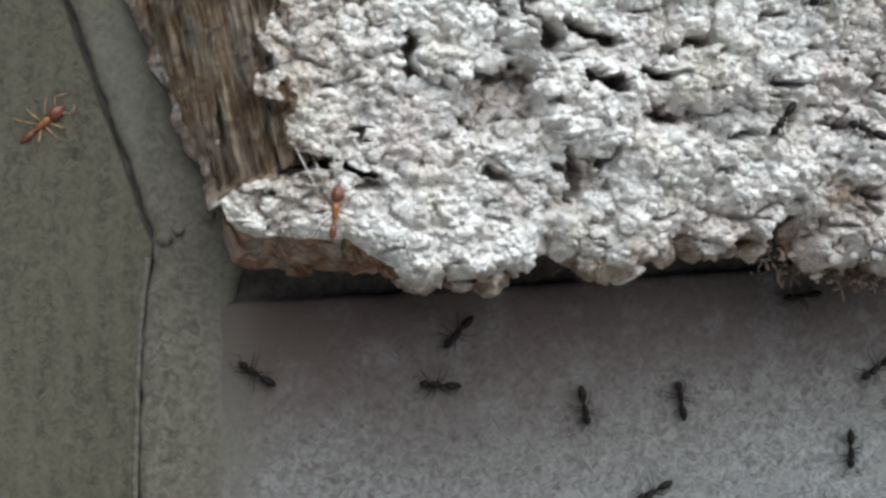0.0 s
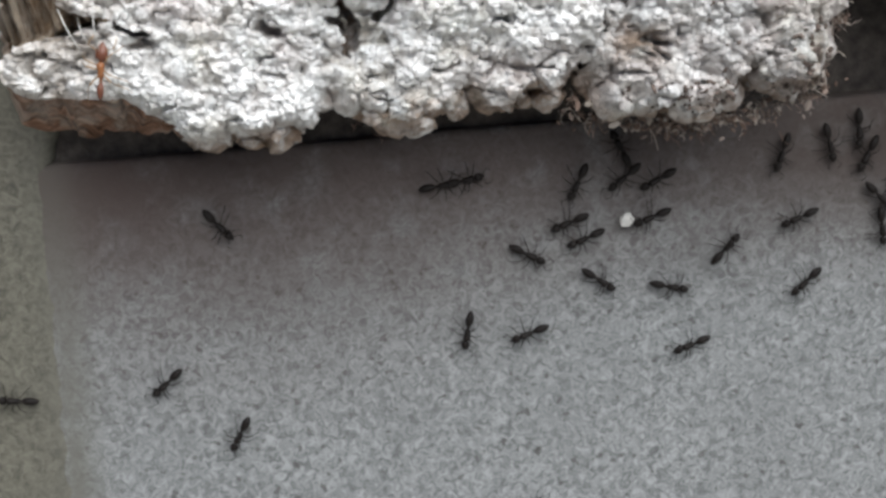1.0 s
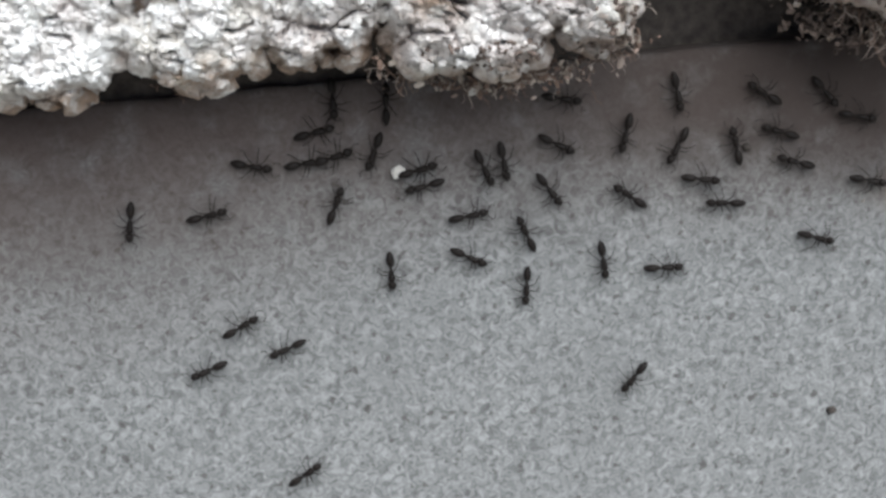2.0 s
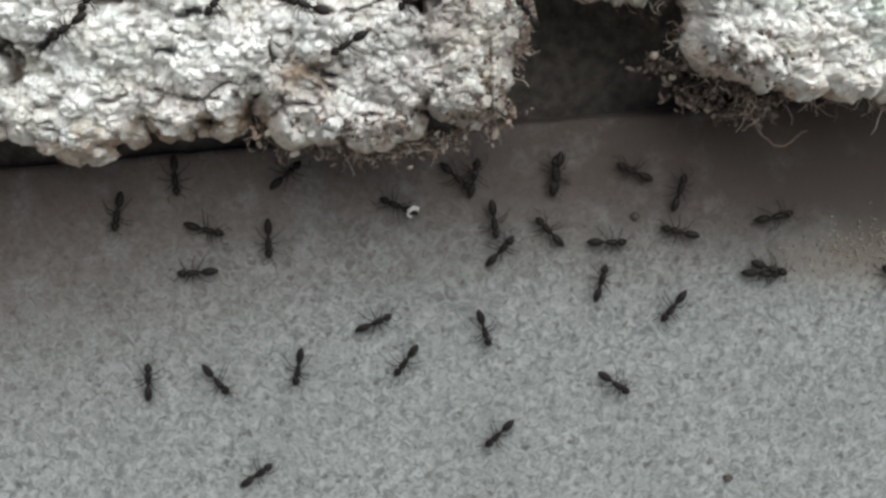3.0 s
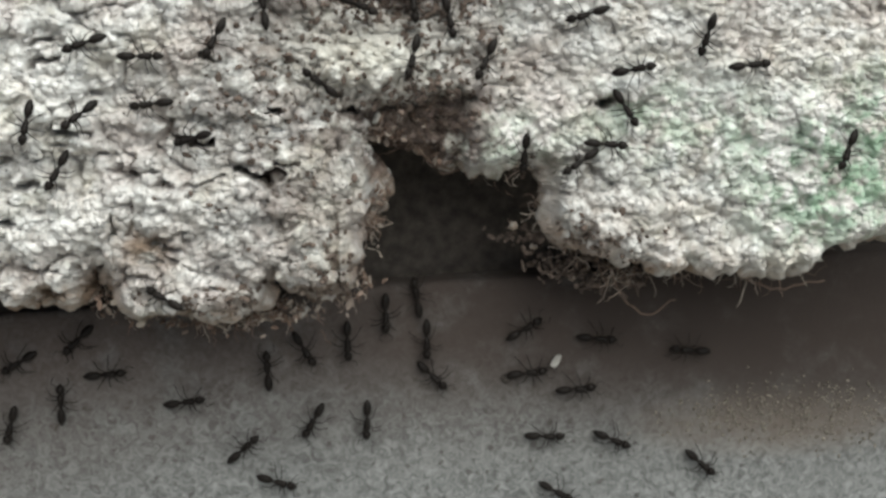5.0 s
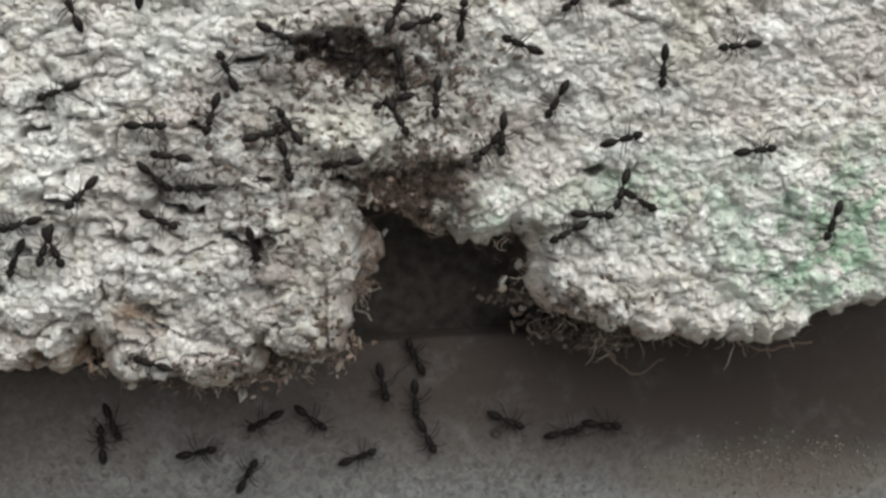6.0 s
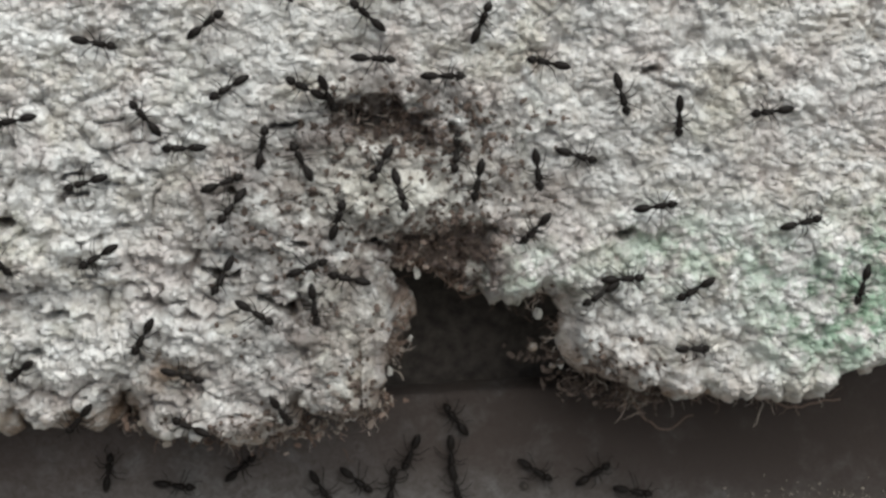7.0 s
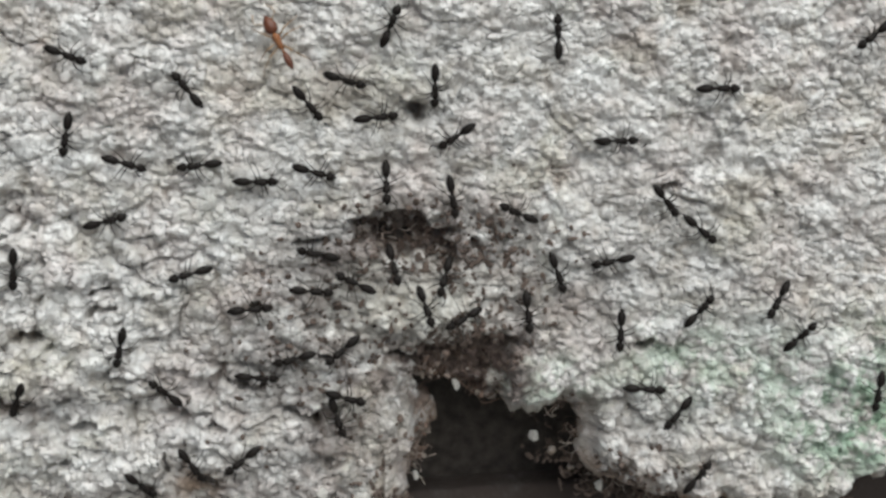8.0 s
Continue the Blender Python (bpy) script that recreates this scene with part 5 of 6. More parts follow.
    march(next(crew), FLOOR, [(0, 64.2, -11, 270), (1.02, 64.2, -11, 270), (1.5, 64.2, -20.3, 273), (2, 66.7, -27.1, 276), (2.5, 67.1, -25.8, 218), (3, 67.6, -24.4, 160), (3.5, 68, -23.1, 102), (4, 68.6, -23.8, 119), (4.5, 68.6, -24.1, 99), (5, 68.1, -25, 95), (5.5, 68.5, -24.6, 151), (6, 68.9, -24.3, 207), (6.5, 69.3, -23.9, 263), (7, 71.8, -26.2, 297), (8, 71.8, -26.2, 297)], 35)
    march(next(crew), FLOOR, [(0, 93.8, -25.6, -164), (1.02, 93.8, -25.6, -164), (1.26, 88, -24.1, -122), (1.5, 82.2, -22.5, -79), (2, 80.8, -24.7, -107), (3.5, 77.2, -27.6, -70), (4, 73.9, -29.9, -110), (4.5, 74, -29.6, -122), (5, 73.1, -31, -124), (5.48, 68.6, -38.8, -120), (8, 68.6, -38.8, -120)], 36)
    march(next(crew), FLOOR, [(0, 43.7, -11, -66), (1.02, 43.7, -11, -66), (1.26, 43.7, -18.1, -24), (1.5, 43.7, -25.3, 19), (2, 47.6, -25.6, 16), (2.48, 47.6, -11, 90), (8, 47.6, -11, 90)], 37)
    march(next(crew), FLOOR, [(0, 49.8, -64.2, 75), (1.02, 49.8, -64.2, 75), (1.5, 55, -44.9, 13), (2, 62.5, -38, -29), (2.75, 63.9, -38.2, 12), (3.5, 65.2, -38.4, 53), (4, 63.7, -39, 58), (4.5, 64.4, -39.2, 57), (5, 65, -34, 45), (6.5, 67.5, -29.2, 63), (6.74, 66, -31.8, 106), (6.98, 64.5, -34.4, 148), (8, 64.5, -34.4, 148)], 38)
    march(next(crew), FLOOR, [(0, 74, -11, -80), (1.02, 74, -11, -80), (1.5, 76, -22.8, -97), (1.74, 75, -16.9, -140), (1.98, 74, -11, -182), (8, 74, -11, -182)], 39)
    march(next(crew), FLOOR, [(0, 95.9, -25.6, -76), (1.5, 95.9, -25.6, -76), (1.67, 95.1, -25.9, -18), (1.83, 94.3, -26.3, 40), (2, 93.5, -26.6, 98), (3.5, 81.5, -19.1, 86), (3.75, 82, -20.1, 10), (4, 82.4, -21.2, -67), (4.5, 78.9, -23.3, -81), (5, 79.1, -31.3, -93), (5.5, 79.2, -30.2, -36), (6, 79.2, -29, 22), (6.5, 79.3, -27.9, 79), (7, 79.9, -26.1, 77), (8, 79.9, -26.1, 77)], 40)
    march(next(crew), FLOOR, [(0, 53.3, -11, -90), (1.02, 53.3, -11, -90), (1.5, 53.3, -30.9, -105), (1.74, 53.3, -20.9, -148), (1.98, 53.3, -11, -190), (8, 53.3, -11, -190)], 41)
    march(next(crew), FLOOR, [(0, 62, -11, -90), (1.02, 62, -11, -90), (1.5, 62, -32.2, -23), (2, 62.6, -33.1, 8), (2.24, 62.6, -22.1, 49), (2.48, 62.6, -11, 90), (8, 62.6, -11, 90)], 42)
    march(next(crew), FLOOR, [(0, 33.9, -11, -90), (1.02, 33.9, -11, -90), (1.26, 33.9, -16.9, -42), (1.5, 33.9, -22.8, 5), (2, 38.8, -26.2, -9), (2.75, 36.6, -24.4, -84), (3.5, 34.5, -22.7, -160), (4, 34.8, -24, -102), (4.5, 34.4, -24, -114), (4.98, 31.4, -29.2, -120), (8, 31.4, -29.2, -120)], 43)
    march(next(crew), FLOOR, [(0, 69.5, -11, -90), (1.02, 69.5, -11, -90), (1.26, 69.5, -16.4, -46), (1.5, 69.5, -21.7, -3), (2, 73.5, -20.4, -16), (3.5, 74.5, -21.7, -51), (4, 77.1, -23.6, -35), (4.5, 86.5, -29.6, -22), (4.98, 94.5, -43.5, -60), (8, 94.5, -43.5, -60)], 44)
    march(next(crew), FLOOR, [(0, 74, -11, -78), (1.02, 74, -11, -78), (1.5, 77.5, -27.5, -78), (1.74, 75.8, -19.2, -36), (1.98, 74, -11, 7), (8, 74, -11, 7)], 45)
    march(next(crew), FLOOR, [(0, 99.9, -28, 165), (1.5, 99.9, -28, 165), (2, 98.7, -25.3, 166), (2.75, 99.8, -24.5, 93), (3.5, 100.9, -23.7, 20), (4, 105.9, -21.9, 13), (4.5, 106.5, -20.2, 25), (4.98, 106.5, -11, 90), (8, 106.5, -11, 90)], 46)
    march(next(crew), FLOOR, [(0, 98.3, -36.1, -13), (1.5, 98.3, -36.1, -13), (2, 103.6, -38.1, -21), (2.75, 100.5, -38, -100), (3.5, 97.4, -37.8, -178), (4, 97.4, -38.1, -189), (4.17, 97.4, -38, -245), (4.33, 97.5, -37.8, -300), (4.5, 97.5, -37.7, -356), (5, 100.8, -40.5, -394), (8, 100.8, -40.5, -394)], 47)
    march(next(crew), FLOOR, [(0, 33.2, -11, -77), (1.52, 33.2, -11, -77), (1.76, 33.2, -21.3, -34), (2, 33.2, -31.6, 8), (2.24, 23.5, -34.2, -34), (2.48, 13.9, -36.8, -77), (8, 13.9, -36.8, -77)], 48)
    march(next(crew), FLOOR, [(0, 24.9, -11, -90), (1.52, 24.9, -11, -90), (2, 24.9, -31.9, -95), (2.48, 14.5, -37.9, -150), (8, 14.5, -37.9, -150)], 49)
    march(next(crew), FLOOR, [(0, 69.1, -11, -90), (1.52, 69.1, -11, -90), (2, 69.1, -42, -99), (3.5, 67.1, -43.4, -135), (3.98, 61.1, -53.8, -120), (8, 61.1, -53.8, -120)], 50)
    march(next(crew), FLOOR, [(0, 103.3, -39.4, -169), (1.52, 103.3, -39.4, -169), (1.76, 90.8, -39.4, -126), (2, 78.3, -39.4, -84), (3.5, 76.3, -39.8, -72), (3.98, 80.4, -55.3, -75), (8, 80.4, -55.3, -75)], 51)
    march(next(crew), FLOOR, [(0, 109.6, -31.5, -7), (2, 109.6, -31.5, -7), (3.5, 110.3, -35.6, -11), (4, 112.6, -35.4, -6), (4.5, 112.6, -35.5, -9), (5, 117.7, -37.7, -42), (5.48, 121.9, -41.9, -45), (8, 121.9, -41.9, -45)], 52)
    march(next(crew), FLOOR, [(0, 105.3, -40.5, -88), (1.52, 105.3, -40.5, -88), (1.76, 95.3, -40.5, -46), (2, 85.3, -40.5, -3), (3.5, 96.3, -50.3, -48), (4, 97.6, -50.9, -42), (8, 97.6, -50.9, -42)], 53)
    march(next(crew), FLOOR, [(0, 21.1, -71.1, 60), (1.52, 21.1, -71.1, 60), (2, 36.1, -45.1, 33), (3.5, 38.7, -43.6, 107), (3.74, 39.9, -47.9, 150), (3.98, 41, -52.3, 192), (8, 41, -52.3, 192)], 54)
    march(next(crew), FLOOR, [(0, 76.9, -73.3, -212), (1.52, 76.9, -73.3, -212), (1.76, 79.5, -63.7, -170), (2, 82.1, -54, -127), (3.5, 76.8, -52.1, -149), (3.98, 71.6, -55.1, -150), (8, 71.6, -55.1, -150)], 55)
    march(next(crew), FLOOR, [(0, 36, -70.4, 45), (1.52, 36, -70.4, 45), (2, 42.4, -64, 38), (3.5, 53.2, -52.5, 26), (8, 53.2, -52.5, 26)], 56)
    march(next(crew), FLOOR, [(0, 102.6, -22.2, 165), (1.52, 102.6, -22.2, 165), (2, 96.8, -20.6, 151), (3.5, 93.8, -22, 147), (4, 94, -21.7, 155), (4.17, 94.5, -22.1, 214), (4.33, 95.1, -22.6, 272), (4.5, 95.6, -23, 331), (5, 105.6, -22.4, 350), (6.5, 108.1, -27.6, 353), (7, 107.6, -27.7, 350), (8, 107.6, -27.7, 350)], 57)
    march(next(crew), FLOOR, [(0, 103.7, -20.8, -52), (2, 103.7, -20.8, -52), (3.5, 114.7, -40.1, 1), (4, 118.3, -39.7, 2), (4.5, 121.5, -34.2, 56), (4.74, 118.5, -39.4, 14), (4.98, 115.5, -44.6, -29), (8, 115.5, -44.6, -29)], 58)
    march(next(crew), FLOOR, [(0, 107.9, -23.8, -13), (2, 107.9, -23.8, -13), (3.5, 113, -29.6, 19), (3.75, 114, -25.9, 81), (4, 115.1, -22.1, 143), (4.5, 116.2, -24.4, 152), (5, 116.2, -23.9, 169), (5.48, 116.2, -11, 90), (8, 116.2, -11, 90)], 59)
    march(next(crew), FLOOR, [(0, 48, -11, -90), (1.52, 48, -11, -90), (2, 48, -19.3, -91), (3.5, 39.8, -20.5, -88), (4, 39.8, -28.1, -94), (4.5, 40.6, -30.4, -85), (5, 39.5, -30.4, -110), (5.48, 37.9, -36.2, -105), (8, 37.9, -36.2, -105)], 60)
    march(next(crew), FLOOR, [(0, 127.7, -44.8, 87), (3.02, 127.7, -44.8, 87), (3.26, 119.7, -44.8, 44), (3.5, 111.7, -44.8, 2), (4, 113.1, -44.7, -7), (4.5, 112.9, -44.2, -9), (8, 112.9, -44.2, -9)], 61)
    march(next(crew), FLOOR, [(0, 126.4, -35.6, 493), (3.02, 126.4, -35.6, 493), (3.26, 124.3, -37.7, 450), (3.5, 122.2, -39.8, 408), (4, 119.4, -34.5, 461), (4.24, 122, -44.2, 418), (4.48, 124.6, -53.8, 376), (8, 124.6, -53.8, 376)], 62)
    march(next(crew), FLOOR, [(0, 45.8, -11, -90), (3.52, 45.8, -11, -90), (4, 45.8, -21.9, -148), (4.5, 43.2, -21.9, -178), (5, 40.8, -23.3, -150), (5.48, 33, -27.8, -150), (8, 33, -27.8, -150)], 63)
    march(next(crew), FLOOR, [(0, 50.5, -11, -10), (3.52, 50.5, -11, -10), (3.76, 50.5, -22.8, 32), (4, 50.5, -34.6, 75), (4.5, 56.2, -34.2, 38), (4.74, 54, -38.1, -4), (4.98, 51.7, -42, -47), (8, 51.7, -42, -47)], 64)
    march(next(crew), FLOOR, [(0, 57.9, -11, -90), (3.52, 57.9, -11, -90), (3.76, 57.9, -22.2, -132), (4, 57.9, -33.4, -174), (4.5, 42.5, -37.3, -168), (4.98, 38.3, -41.5, -135), (8, 38.3, -41.5, -135)], 65)
    march(next(crew), FLOOR, [(0, 61.4, -11, -90), (3.52, 61.4, -11, -90), (4, 61.4, -21.2, -125), (4.5, 60.2, -20.8, -137), (4.74, 60.2, -15.9, -180), (4.98, 60.2, -11, -222), (8, 60.2, -11, -222)], 66)
    march(next(crew), FLOOR, [(0, 64.6, -11, -13), (3.52, 64.6, -11, -13), (3.76, 64.6, -16.4, 30), (4, 64.6, -21.8, 72), (4.25, 69.2, -22.5, 2), (4.5, 73.7, -23.1, -68), (5, 72.5, -22.6, -64), (6.5, 74.8, -24.9, -26), (7, 75.7, -25.5, -40), (8, 75.7, -25.5, -40)], 67)
    march(next(crew), FLOOR, [(0, 128, -45.2, -94), (3.52, 128, -45.2, -94), (3.76, 113, -45.2, -52), (4, 98, -45.2, -9), (4.48, 99.6, -51, -75), (8, 99.6, -51, -75)], 68)
    march(next(crew), FLOOR, [(0, 47.8, -11, -90), (4.02, 47.8, -11, -90), (4.5, 47.8, -27, -35), (5, 50.2, -24.7, 9), (5.75, 50.5, -26.1, 68), (6.5, 50.9, -27.5, 126), (7, 47.8, -23.8, 81), (8, 47.8, -23.8, 81)], 69)
    march(next(crew), FLOOR, [(0, 74, -11, -44), (4.02, 74, -11, -44), (4.5, 81.5, -18.3, -57), (5, 81.6, -18.9, -89), (6.5, 82.7, -21.2, -81), (7, 81.9, -22.3, -109), (7.48, 80.3, -28.1, -105), (8, 80.3, -28.1, -105)], 70)
    march(next(crew), FLOOR, [(0, 74, -11, -52), (4.02, 74, -11, -52), (4.5, 84.4, -24.2, -46), (5, 86.7, -26.1, -49), (6.5, 87.2, -27.3, -68), (7, 87.2, -26.5, -84), (8, 87.2, -26.5, -84)], 71)
    march(next(crew), FLOOR, [(0, 103, -11, 180), (4.02, 103, -11, 180), (4.26, 97.2, -14.4, 138), (4.5, 91.4, -17.8, 95), (5, 85.2, -17, 94), (6.5, 86.3, -17.4, 126), (7, 87.1, -18.5, 126), (7.24, 89.3, -22.4, 168), (7.48, 91.6, -26.3, 211), (8, 91.6, -26.3, 211)], 72)
    march(next(crew), FLOOR, [(0, 74, -11, -73), (4.52, 74, -11, -73), (5, 77.3, -21.8, -94), (5.24, 75.7, -16.4, -136), (5.48, 74, -11, -179), (8, 74, -11, -179)], 73)
    march(next(crew), FLOOR, [(0, 103, -11, -85), (4.52, 103, -11, -85), (4.76, 101.2, -22.4, -42), (5, 99.5, -33.7, 0), (5.24, 98.7, -36.6, -42), (5.48, 97.9, -39.5, -85), (8, 97.9, -39.5, -85)], 74)
    march(next(crew), FLOOR, [(0, 68.7, -11, -90), (4.52, 68.7, -11, -90), (5, 68.7, -38.2, -19), (8, 68.7, -38.2, -19)], 75)
    march(next(crew), BARK, [(0, 38.5, 15.9, -96), (2, 38.5, 15.9, -96), (3.5, 35.5, -11.6, -166), (4, 38, -12.7, -110), (8, 38, -12.7, -98)], 76)
    march(next(crew), BARK, [(0, 65, 7.3, 261), (2.15, 65, 7.3, 261), (2.83, 63.5, -2.2, 220), (3.5, 62, -11.8, 179), (4, 61.9, -12.6, 187), (4.5, 60.8, -11.8, 158), (8, 60.8, -11.8, 170)], 77)
    march(next(crew), BARK, [(0, 40.6, 15.9, -99), (0.8, 40.6, 15.9, -99), (3.5, 37.6, -2.9, -135), (4, 37.2, -3.2, -112), (4.5, 35.8, -3.7, -153), (8, 35.8, -3.7, -161)], 78)
    march(next(crew), BARK, [(0, 71.8, 7.3, 252), (0.8, 71.8, 7.3, 252), (3.5, 68.8, -2.2, 209), (3.75, 69.2, -3.3, 166), (4, 69.6, -4.4, 124), (4.5, 63.9, -0.1, 102), (4.75, 64, 1.4, 144), (5, 64, 3, 187), (6.5, 65.5, 6.4, 193), (7, 63.6, 2.4, 235), (7.5, 62.2, 0.6, 264), (8, 68.6, 5.9, 192)], 79)
    march(next(crew), BARK, [(0, 80.1, -2.5, 144), (3.5, 80.1, -2.5, 129), (3.75, 77.3, 0.3, 173), (4, 74.6, 3.1, 218), (4.5, 71.4, 0.5, 182), (5, 76.1, 8.3, 138), (6.5, 73.3, 11.3, 133), (7, 71.8, 13.3, 112), (7.5, 71.2, 16.1, 160), (8, 71.2, 16.1, 172)], 80)
    march(next(crew), BARK, [(0, 59.4, -1.2, 152), (4.5, 59.4, -1.2, 164), (5, 59.9, 6.2, 188), (6.5, 64.5, 8.6, 164), (7, 65.3, 9.2, 232), (7.5, 61.8, 4.8, 282), (7.75, 63.4, 4.5, 322), (8, 64.9, 4.1, 363)], 81)
    march(next(crew), BARK, [(0, 94.9, 4.9, -63), (4.5, 94.9, 4.9, -78), (5, 95.2, 1.3, -97), (6.5, 93.5, 13.2, -90), (7, 94.5, 12.1, -83), (8, 94.4, 13.2, -73)], 82)
    march(next(crew), BARK, [(0, 95.9, 11.3, -69), (4.03, 95.9, 11.3, -69), (4.5, 98.9, 3.3, -81), (5, 105.2, 4.7, -56), (5.75, 105.5, 3.9, -100), (6.5, 105.7, 3.2, -144), (7, 110, 0.5, -152), (7.5, 111.4, -0.4, -202), (8, 106.2, -1.3, -129)], 83)
    march(next(crew), BARK, [(0, 54.2, 12, -142), (5, 54.2, 12, -157), (6.5, 52.2, 14.8, -170), (7.5, 50.5, 8.3, -150), (8, 51.7, 7.4, -103)], 84)
    march(next(crew), BARK, [(0, 62.3, 15.9, -121), (0.5, 62.3, 15.9, -121), (2.75, 60.8, 13.4, -64), (5, 59.3, 10.9, -6), (6.5, 61.4, 10.6, 6), (7, 64.3, 11.4, 17), (8, 64.5, 10.7, 3)], 85)
    march(next(crew), BARK, [(0, 51.6, 15.9, -105), (4.5, 51.6, 15.9, -105), (5, 48.6, 4.8, -99), (6.5, 52.3, -3.8, -59), (7, 56, -3.4, -116), (8, 53.1, -6.2, -53)], 86)
    march(next(crew), BARK, [(0, 56.3, 15.9, -106), (4.5, 56.3, 15.9, -106), (5, 53.3, 5.4, -149), (6.5, 54.5, 4.3, -129), (7, 52.5, 4.8, -151), (7.5, 52.8, 4.2, -133), (7.75, 54.2, 3.2, -178), (8, 55.6, 2.2, -222)], 87)
    march(next(crew), BARK, [(0, 84.2, 10.1, -94), (5, 84.2, 10.1, -109), (6.5, 83.8, 11.3, -38), (7, 81.2, 10.5, -83), (8, 81.2, 10.5, -71)], 88)
    march(next(crew), BARK, [(0, 91.7, 9.7, -105), (5, 91.7, 9.7, -120), (6.5, 93.3, 7.2, -139), (7.5, 94.9, 6.1, -122), (8, 91.6, 9.2, -88)], 89)
    march(next(crew), BARK, [(0, 117.1, 8.8, 16), (5, 117.1, 8.8, 1), (6.5, 119.7, 6.5, 16), (7, 120.3, 6.5, 11), (7.5, 119.8, 3.7, -33), (7.75, 119.3, 5.1, 7), (8, 118.9, 6.6, 47)], 90)
    march(next(crew), BARK, [(0, 113.1, 11.8, -98), (5, 113.1, 11.8, -113), (6.5, 108.2, 17.6, -82), (7, 108, 17.2, -86), (7.5, 108.5, 17.3, -65), (8, 108.5, 17.4, -44)], 91)
    march(next(crew), BARK, [(0, 101, 14.1, 211), (5, 101, 14.1, 196), (6.5, 98.5, 11.8, 268), (7, 98.4, 13.8, 337), (7.5, 99.6, 13.4, 282), (7.75, 99.7, 14, 240), (8, 99.7, 14.6, 197)], 92)
    march(next(crew), BARK, [(0, 79.6, 14.7, -12), (5, 79.6, 14.7, -27), (6.5, 80.4, 16.9, -12), (7.5, 77.4, 28.9, 13), (8, 77, 28.8, 1)], 93)
    march(next(crew), BARK, [(0, 50.3, 0.1, -133), (5, 50.3, 0.1, -121), (6.5, 47, -2.4, -117), (7, 43.4, 5.1, -49), (7.5, 45.8, 13.8, -1), (8, 51, 19.4, 17)], 94)
    march(next(crew), BARK, [(0, 65.8, 12.3, -102), (5, 65.8, 12.3, -117), (6.5, 67.3, 11.3, -114), (7, 60.9, 15, -174), (8, 58.7, 14.2, -166)], 95)
    march(next(crew), BARK, [(0, 70.8, 14.8, 111), (5, 70.8, 14.8, 96), (6.5, 66.8, 16.1, 127), (7, 68, 15, 72), (7.5, 69.6, 13.5, -1), (8, 70.3, 12.1, -1)], 96)
    march(next(crew), BARK, [(0, 88.3, 14, -68), (5, 88.3, 14, -83), (6.5, 87.8, 12.1, -94), (7, 88.7, 11.2, -104), (7.5, 85.6, 9, -94), (8, 84.8, 9.3, -160)], 97)
    march(next(crew), BARK, [(0, 54.3, 21.4, 130), (6.5, 54.3, 21.4, 115), (7, 57.6, 18, 124), (7.25, 54.2, 21.1, 166), (7.5, 50.8, 24.1, 209), (8, 47.9, 27.8, 262)], 98)
    march(next(crew), BARK, [(0, 60.9, 23.6, 100), (6.5, 60.9, 23.6, 85), (7, 63.7, 26.4, 31), (7.5, 70.8, 26.4, 4), (8, 71, 23.8, -12)], 99)
    march(next(crew), BARK, [(0, 73.3, 20, -73), (5.15, 73.3, 20, -73), (5.83, 71.8, 11.8, -3), (6.5, 70.3, 3.6, 67), (7, 72.1, 3.1, 19), (7.5, 71.1, 2.8, -59), (8, 73.4, 1.3, -21)], 100)
    march(next(crew), BARK, [(0, 84.2, 20.8, 74), (6.5, 84.2, 20.8, 59), (7, 78.3, 26.9, 139), (7.25, 76.5, 29, 97), (7.5, 74.8, 31.1, 55), (8, 74.2, 32.3, -11)], 101)
    march(next(crew), BARK, [(0, 86.6, 20.1, 34), (6.5, 86.6, 20.1, 19), (7.5, 84.6, 21.8, -26), (8, 84, 21, -83)], 102)
    march(next(crew), BARK, [(0, 90.5, 20.3, 95), (6.5, 90.5, 20.3, 80), (7, 89, 26.5, 71), (7.5, 89.7, 30.3, 130), (8, 94.3, 36.2, 86)], 103)
    march(next(crew), BARK, [(0, 96.1, 17.8, 168), (6.5, 96.1, 17.8, 153), (7.5, 94.6, 26.5, 190), (8, 90.5, 19.6, 147)], 104)
    march(next(crew), BARK, [(0, 101.7, 21.8, -132), (6.5, 101.7, 21.8, -147), (7, 102.4, 19.4, -68), (7.5, 102, 22.7, -100), (8, 104.5, 20.5, -52)], 105)
    march(next(crew), BARK, [(0, 105.9, 20, -83), (5.03, 105.9, 20, -83), (6.5, 108.9, -6.2, -16), (7, 109.5, -5.8, -6), (7.5, 108.2, -6.4, 53), (8, 108.3, -7.5, 56)], 106)
    march(next(crew), BARK, [(0, 80.7, 20, 262), (5.15, 80.7, 20, 262), (5.83, 79.2, 9.8, 212), (6.5, 77.7, -0.4, 162), (7, 76.2, 1.7, 164), (8, 73.1, 6.3, 219)], 107)
    march(next(crew), BARK, [(0, 75.2, 20, -98), (5.15, 75.2, 20, -98), (6.5, 72.2, -0.5, -66), (7, 73, -0.6, -84), (8, 73, -0.6, -72)], 108)
    march(next(crew), BARK, [(0, 50.4, 20, 264), (5, 50.4, 20, 264), (5.75, 48.9, 6.5, 216), (6.5, 47.4, -7, 168), (7, 44.5, -6.2, 212), (8, 42.1, 3, 255)], 109)
    march(next(crew), BARK, [(0, 52.3, 20, -96), (5, 52.3, 20, -96), (6.5, 49.3, -10.8, -126), (8, 49.3, -10.8, -114)], 110)
    march(next(crew), BARK, [(0, 63.3, 20, -98), (5.15, 63.3, 20, -98), (6.5, 60.3, -2.2, -24), (7, 66.8, -1.2, -29), (7.5, 65.2, -3, -90), (8, 63.2, -3.9, -147)], 111)
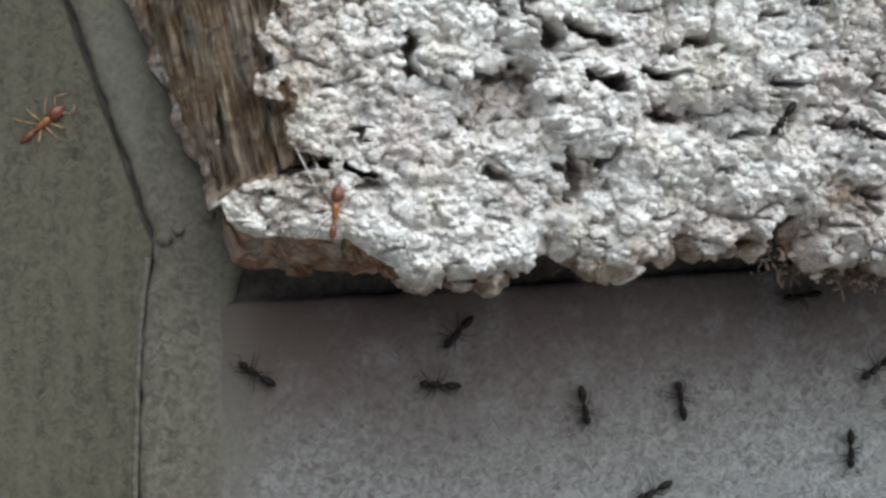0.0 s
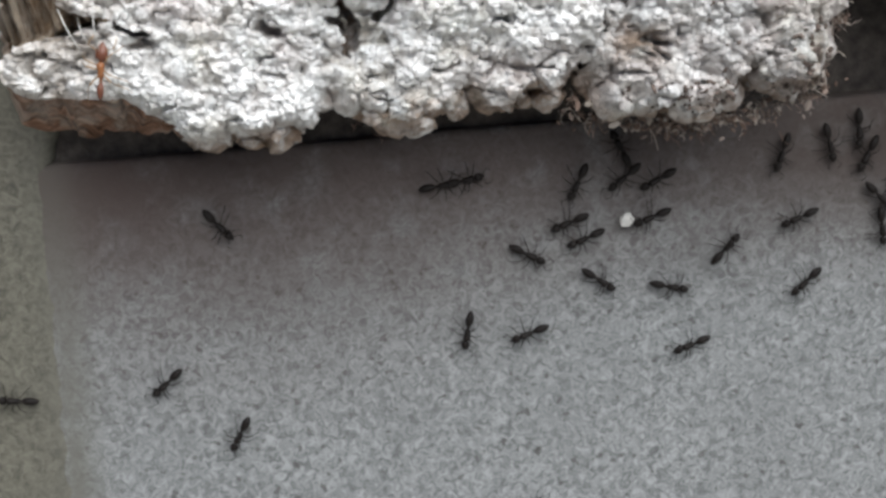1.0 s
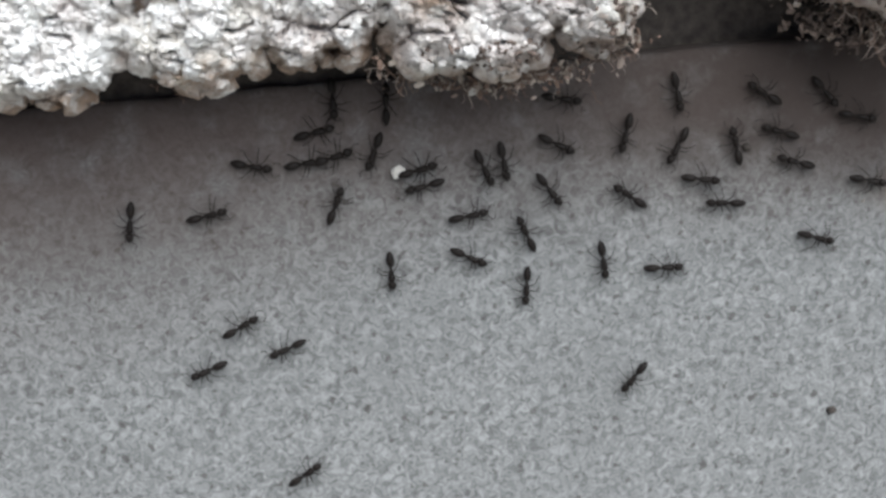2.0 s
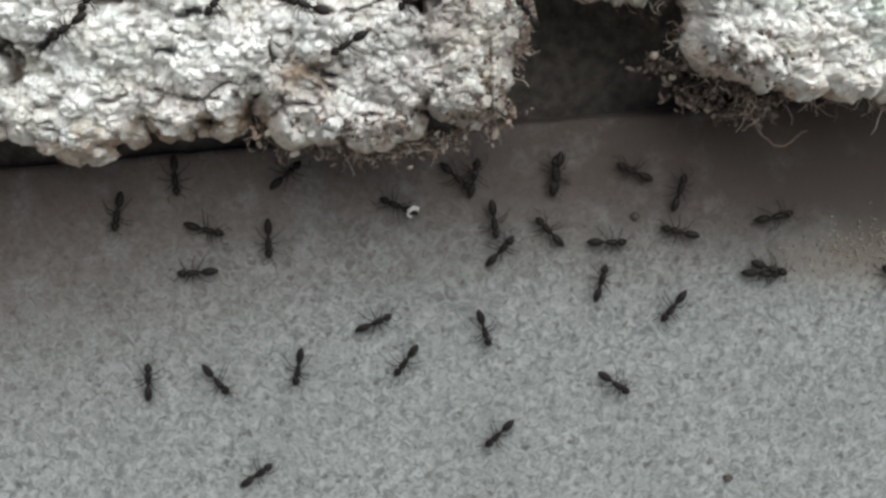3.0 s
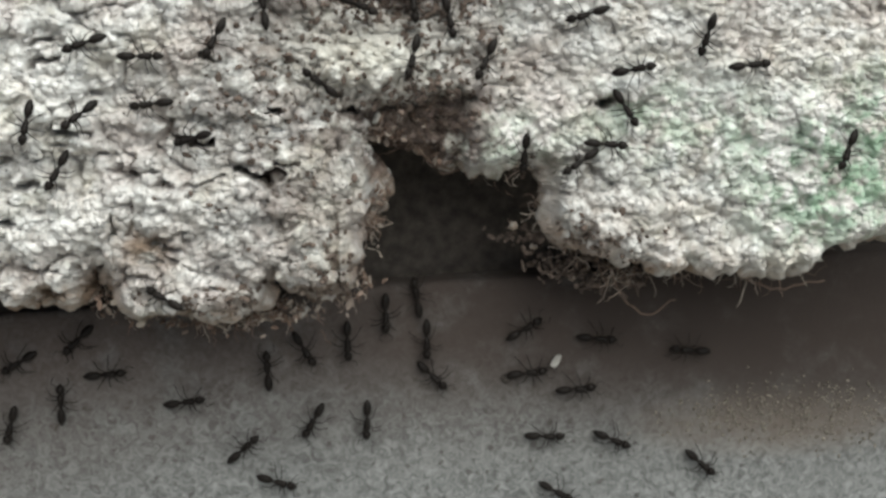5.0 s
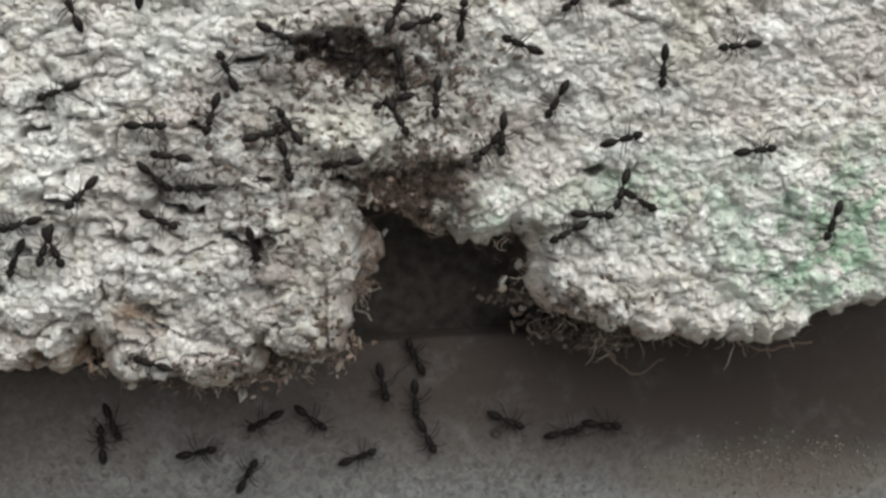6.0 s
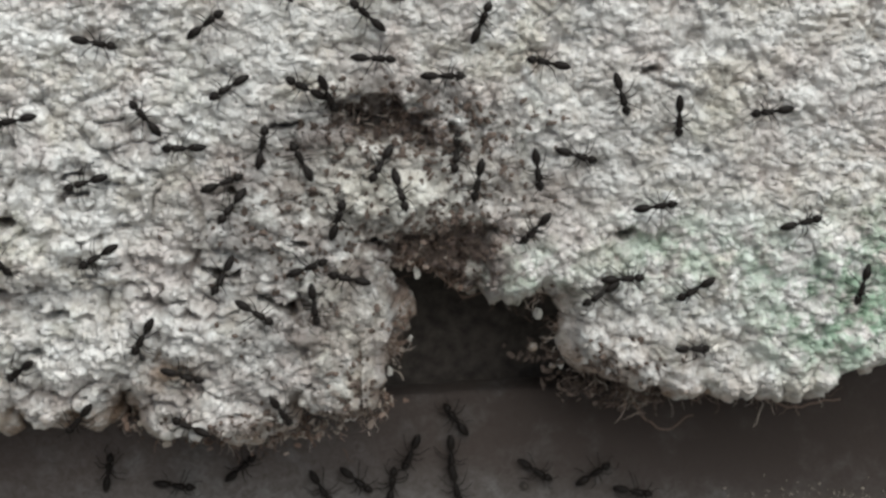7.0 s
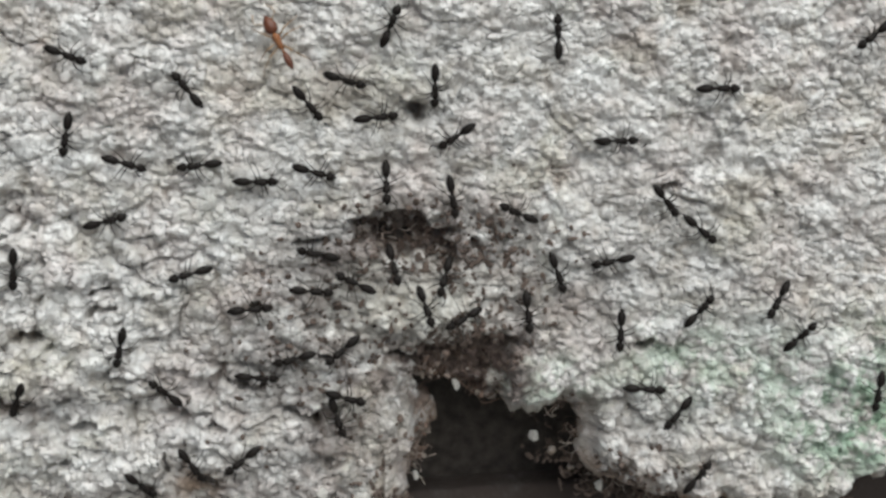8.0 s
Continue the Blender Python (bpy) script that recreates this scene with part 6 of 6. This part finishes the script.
    march(next(crew), BARK, [(0, 72, 20, -96), (5, 72, 20, -96), (6.5, 69, -10.8, -67), (8, 69, -10.8, -55)], 112)
    march(next(crew), BARK, [(0, 63.5, 20, -96), (5, 63.5, 20, -96), (5.75, 62, 6.3, -44), (6.5, 60.5, -7.5, 8), (8, 58.6, -4.8, -64)], 113)
    march(next(crew), BARK, [(0, 73, 19.1, -8), (6.5, 73, 19.1, -23), (7, 74.7, 20, -76), (7.5, 78.2, 21.9, -33), (8, 77.9, 22.5, -88)], 114)
    march(next(crew), BARK, [(0, 75.9, 17.6, 214), (6.5, 75.9, 17.6, 199), (7, 72.3, 20.5, 157), (7.5, 68.8, 23.3, 114), (8, 60.1, 24.7, 181)], 115)
    march(next(crew), BARK, [(0, 85.1, 15.4, -69), (6.5, 85.1, 15.4, -84), (7, 86.4, 13.7, -96), (7.5, 83.3, 13, -119), (8, 83.3, 13, -107)], 116)
    march(next(crew), BARK, [(0, 82.5, 20, -112), (5.15, 82.5, 20, -112), (6.5, 79.5, 12.4, -130), (7, 79.5, 12.7, -122), (8, 78.4, 14.4, -77)], 117)
    march(next(crew), BARK, [(0, 85.9, 20, 256), (5.15, 85.9, 20, 256), (5.83, 84.4, 13.9, 206), (6.5, 82.9, 7.8, 157), (6.75, 79.1, 7.8, 115), (7, 75.2, 7.7, 73), (7.5, 74.4, 9.2, 114), (8, 74.5, 12.7, 154)], 118)
    march(next(crew), BARK, [(0, 68.1, 29.4, -108), (6.5, 68.1, 29.4, -108), (7, 65.1, 20.4, -142), (7.5, 64, 23.1, -79), (8, 65.4, 23.2, -10)], 119)
    march(next(crew), BARK, [(0, 126.9, 0.2, -119), (7, 126.9, 0.2, -107), (8, 126.9, 0.2, -95)], 120)
    march(next(crew), BARK, [(0, 100.5, -0.1, -161), (7, 100.5, -0.1, -149), (7.5, 92.8, 1.5, -114), (8, 100.9, 7.1, -96)], 121)
    march(next(crew), BARK, [(0, 45.6, 17.6, 176), (7.5, 45.6, 17.6, 188), (7.75, 43.8, 16.3, 230), (8, 42, 15.1, 272)], 122)
    march(next(crew), BARK, [(0, 80.7, 30.3, -44), (7.5, 80.7, 30.3, -59), (8, 82.5, 31.7, -93)], 123)
    march(next(crew), BARK, [(0, 85.2, 31.8, -59), (7.5, 85.2, 31.8, -74), (8, 84.6, 27, -151)], 124)
    march(next(crew), BARK, [(0, 98.7, 30.1, -41), (7.5, 98.7, 30.1, -56), (8, 100, 26.5, -3)], 125)
    march(next(crew), BARK, [(0, 109.6, 30.9, 7), (7.5, 109.6, 30.9, -8), (8, 109.6, 30.9, 4)], 126)
    march(next(crew), BARK, [(0, 116.9, 17.5, -183), (7.5, 116.9, 17.5, -171), (8, 116.3, 10, -125)], 127)
    march(next(crew), BARK, [(0, 106.1, 8.4, 1), (7.5, 106.1, 8.4, 13), (8, 108.4, 9.4, 42)], 128)
    march(next(crew), BARK, [(0, 77.3, 31.5, 122), (7.5, 77.3, 31.5, 107), (8, 78.3, 37.4, 71)], 129)
    march(next(crew), BARK, [(0, 70.3, 30.2, -43), (7.5, 70.3, 30.2, -58), (8, 70.3, 30.2, -46)], 130)
    march(next(crew), BARK, [(0, 48.4, 35.1, -2), (8, 48.4, 35.1, -17)], 131)
    march(next(crew), BARK, [(0, 53, 24.7, -24), (8, 53, 24.7, -12)], 132)
    march(next(crew), BARK, [(0, 62.1, 38.4, 246), (7.55, 62.1, 38.4, 246), (7.78, 60.6, 34.9, 190), (8, 59.1, 31.5, 133)], 133)
    march(next(crew), BARK, [(0, 103, 1.3, -12), (8, 103, 1.3, 0)], 134)
    march(next(crew), BARK, [(0, 124.8, 35.8, -126), (8, 124.8, 35.8, -141)], 135)


motions()
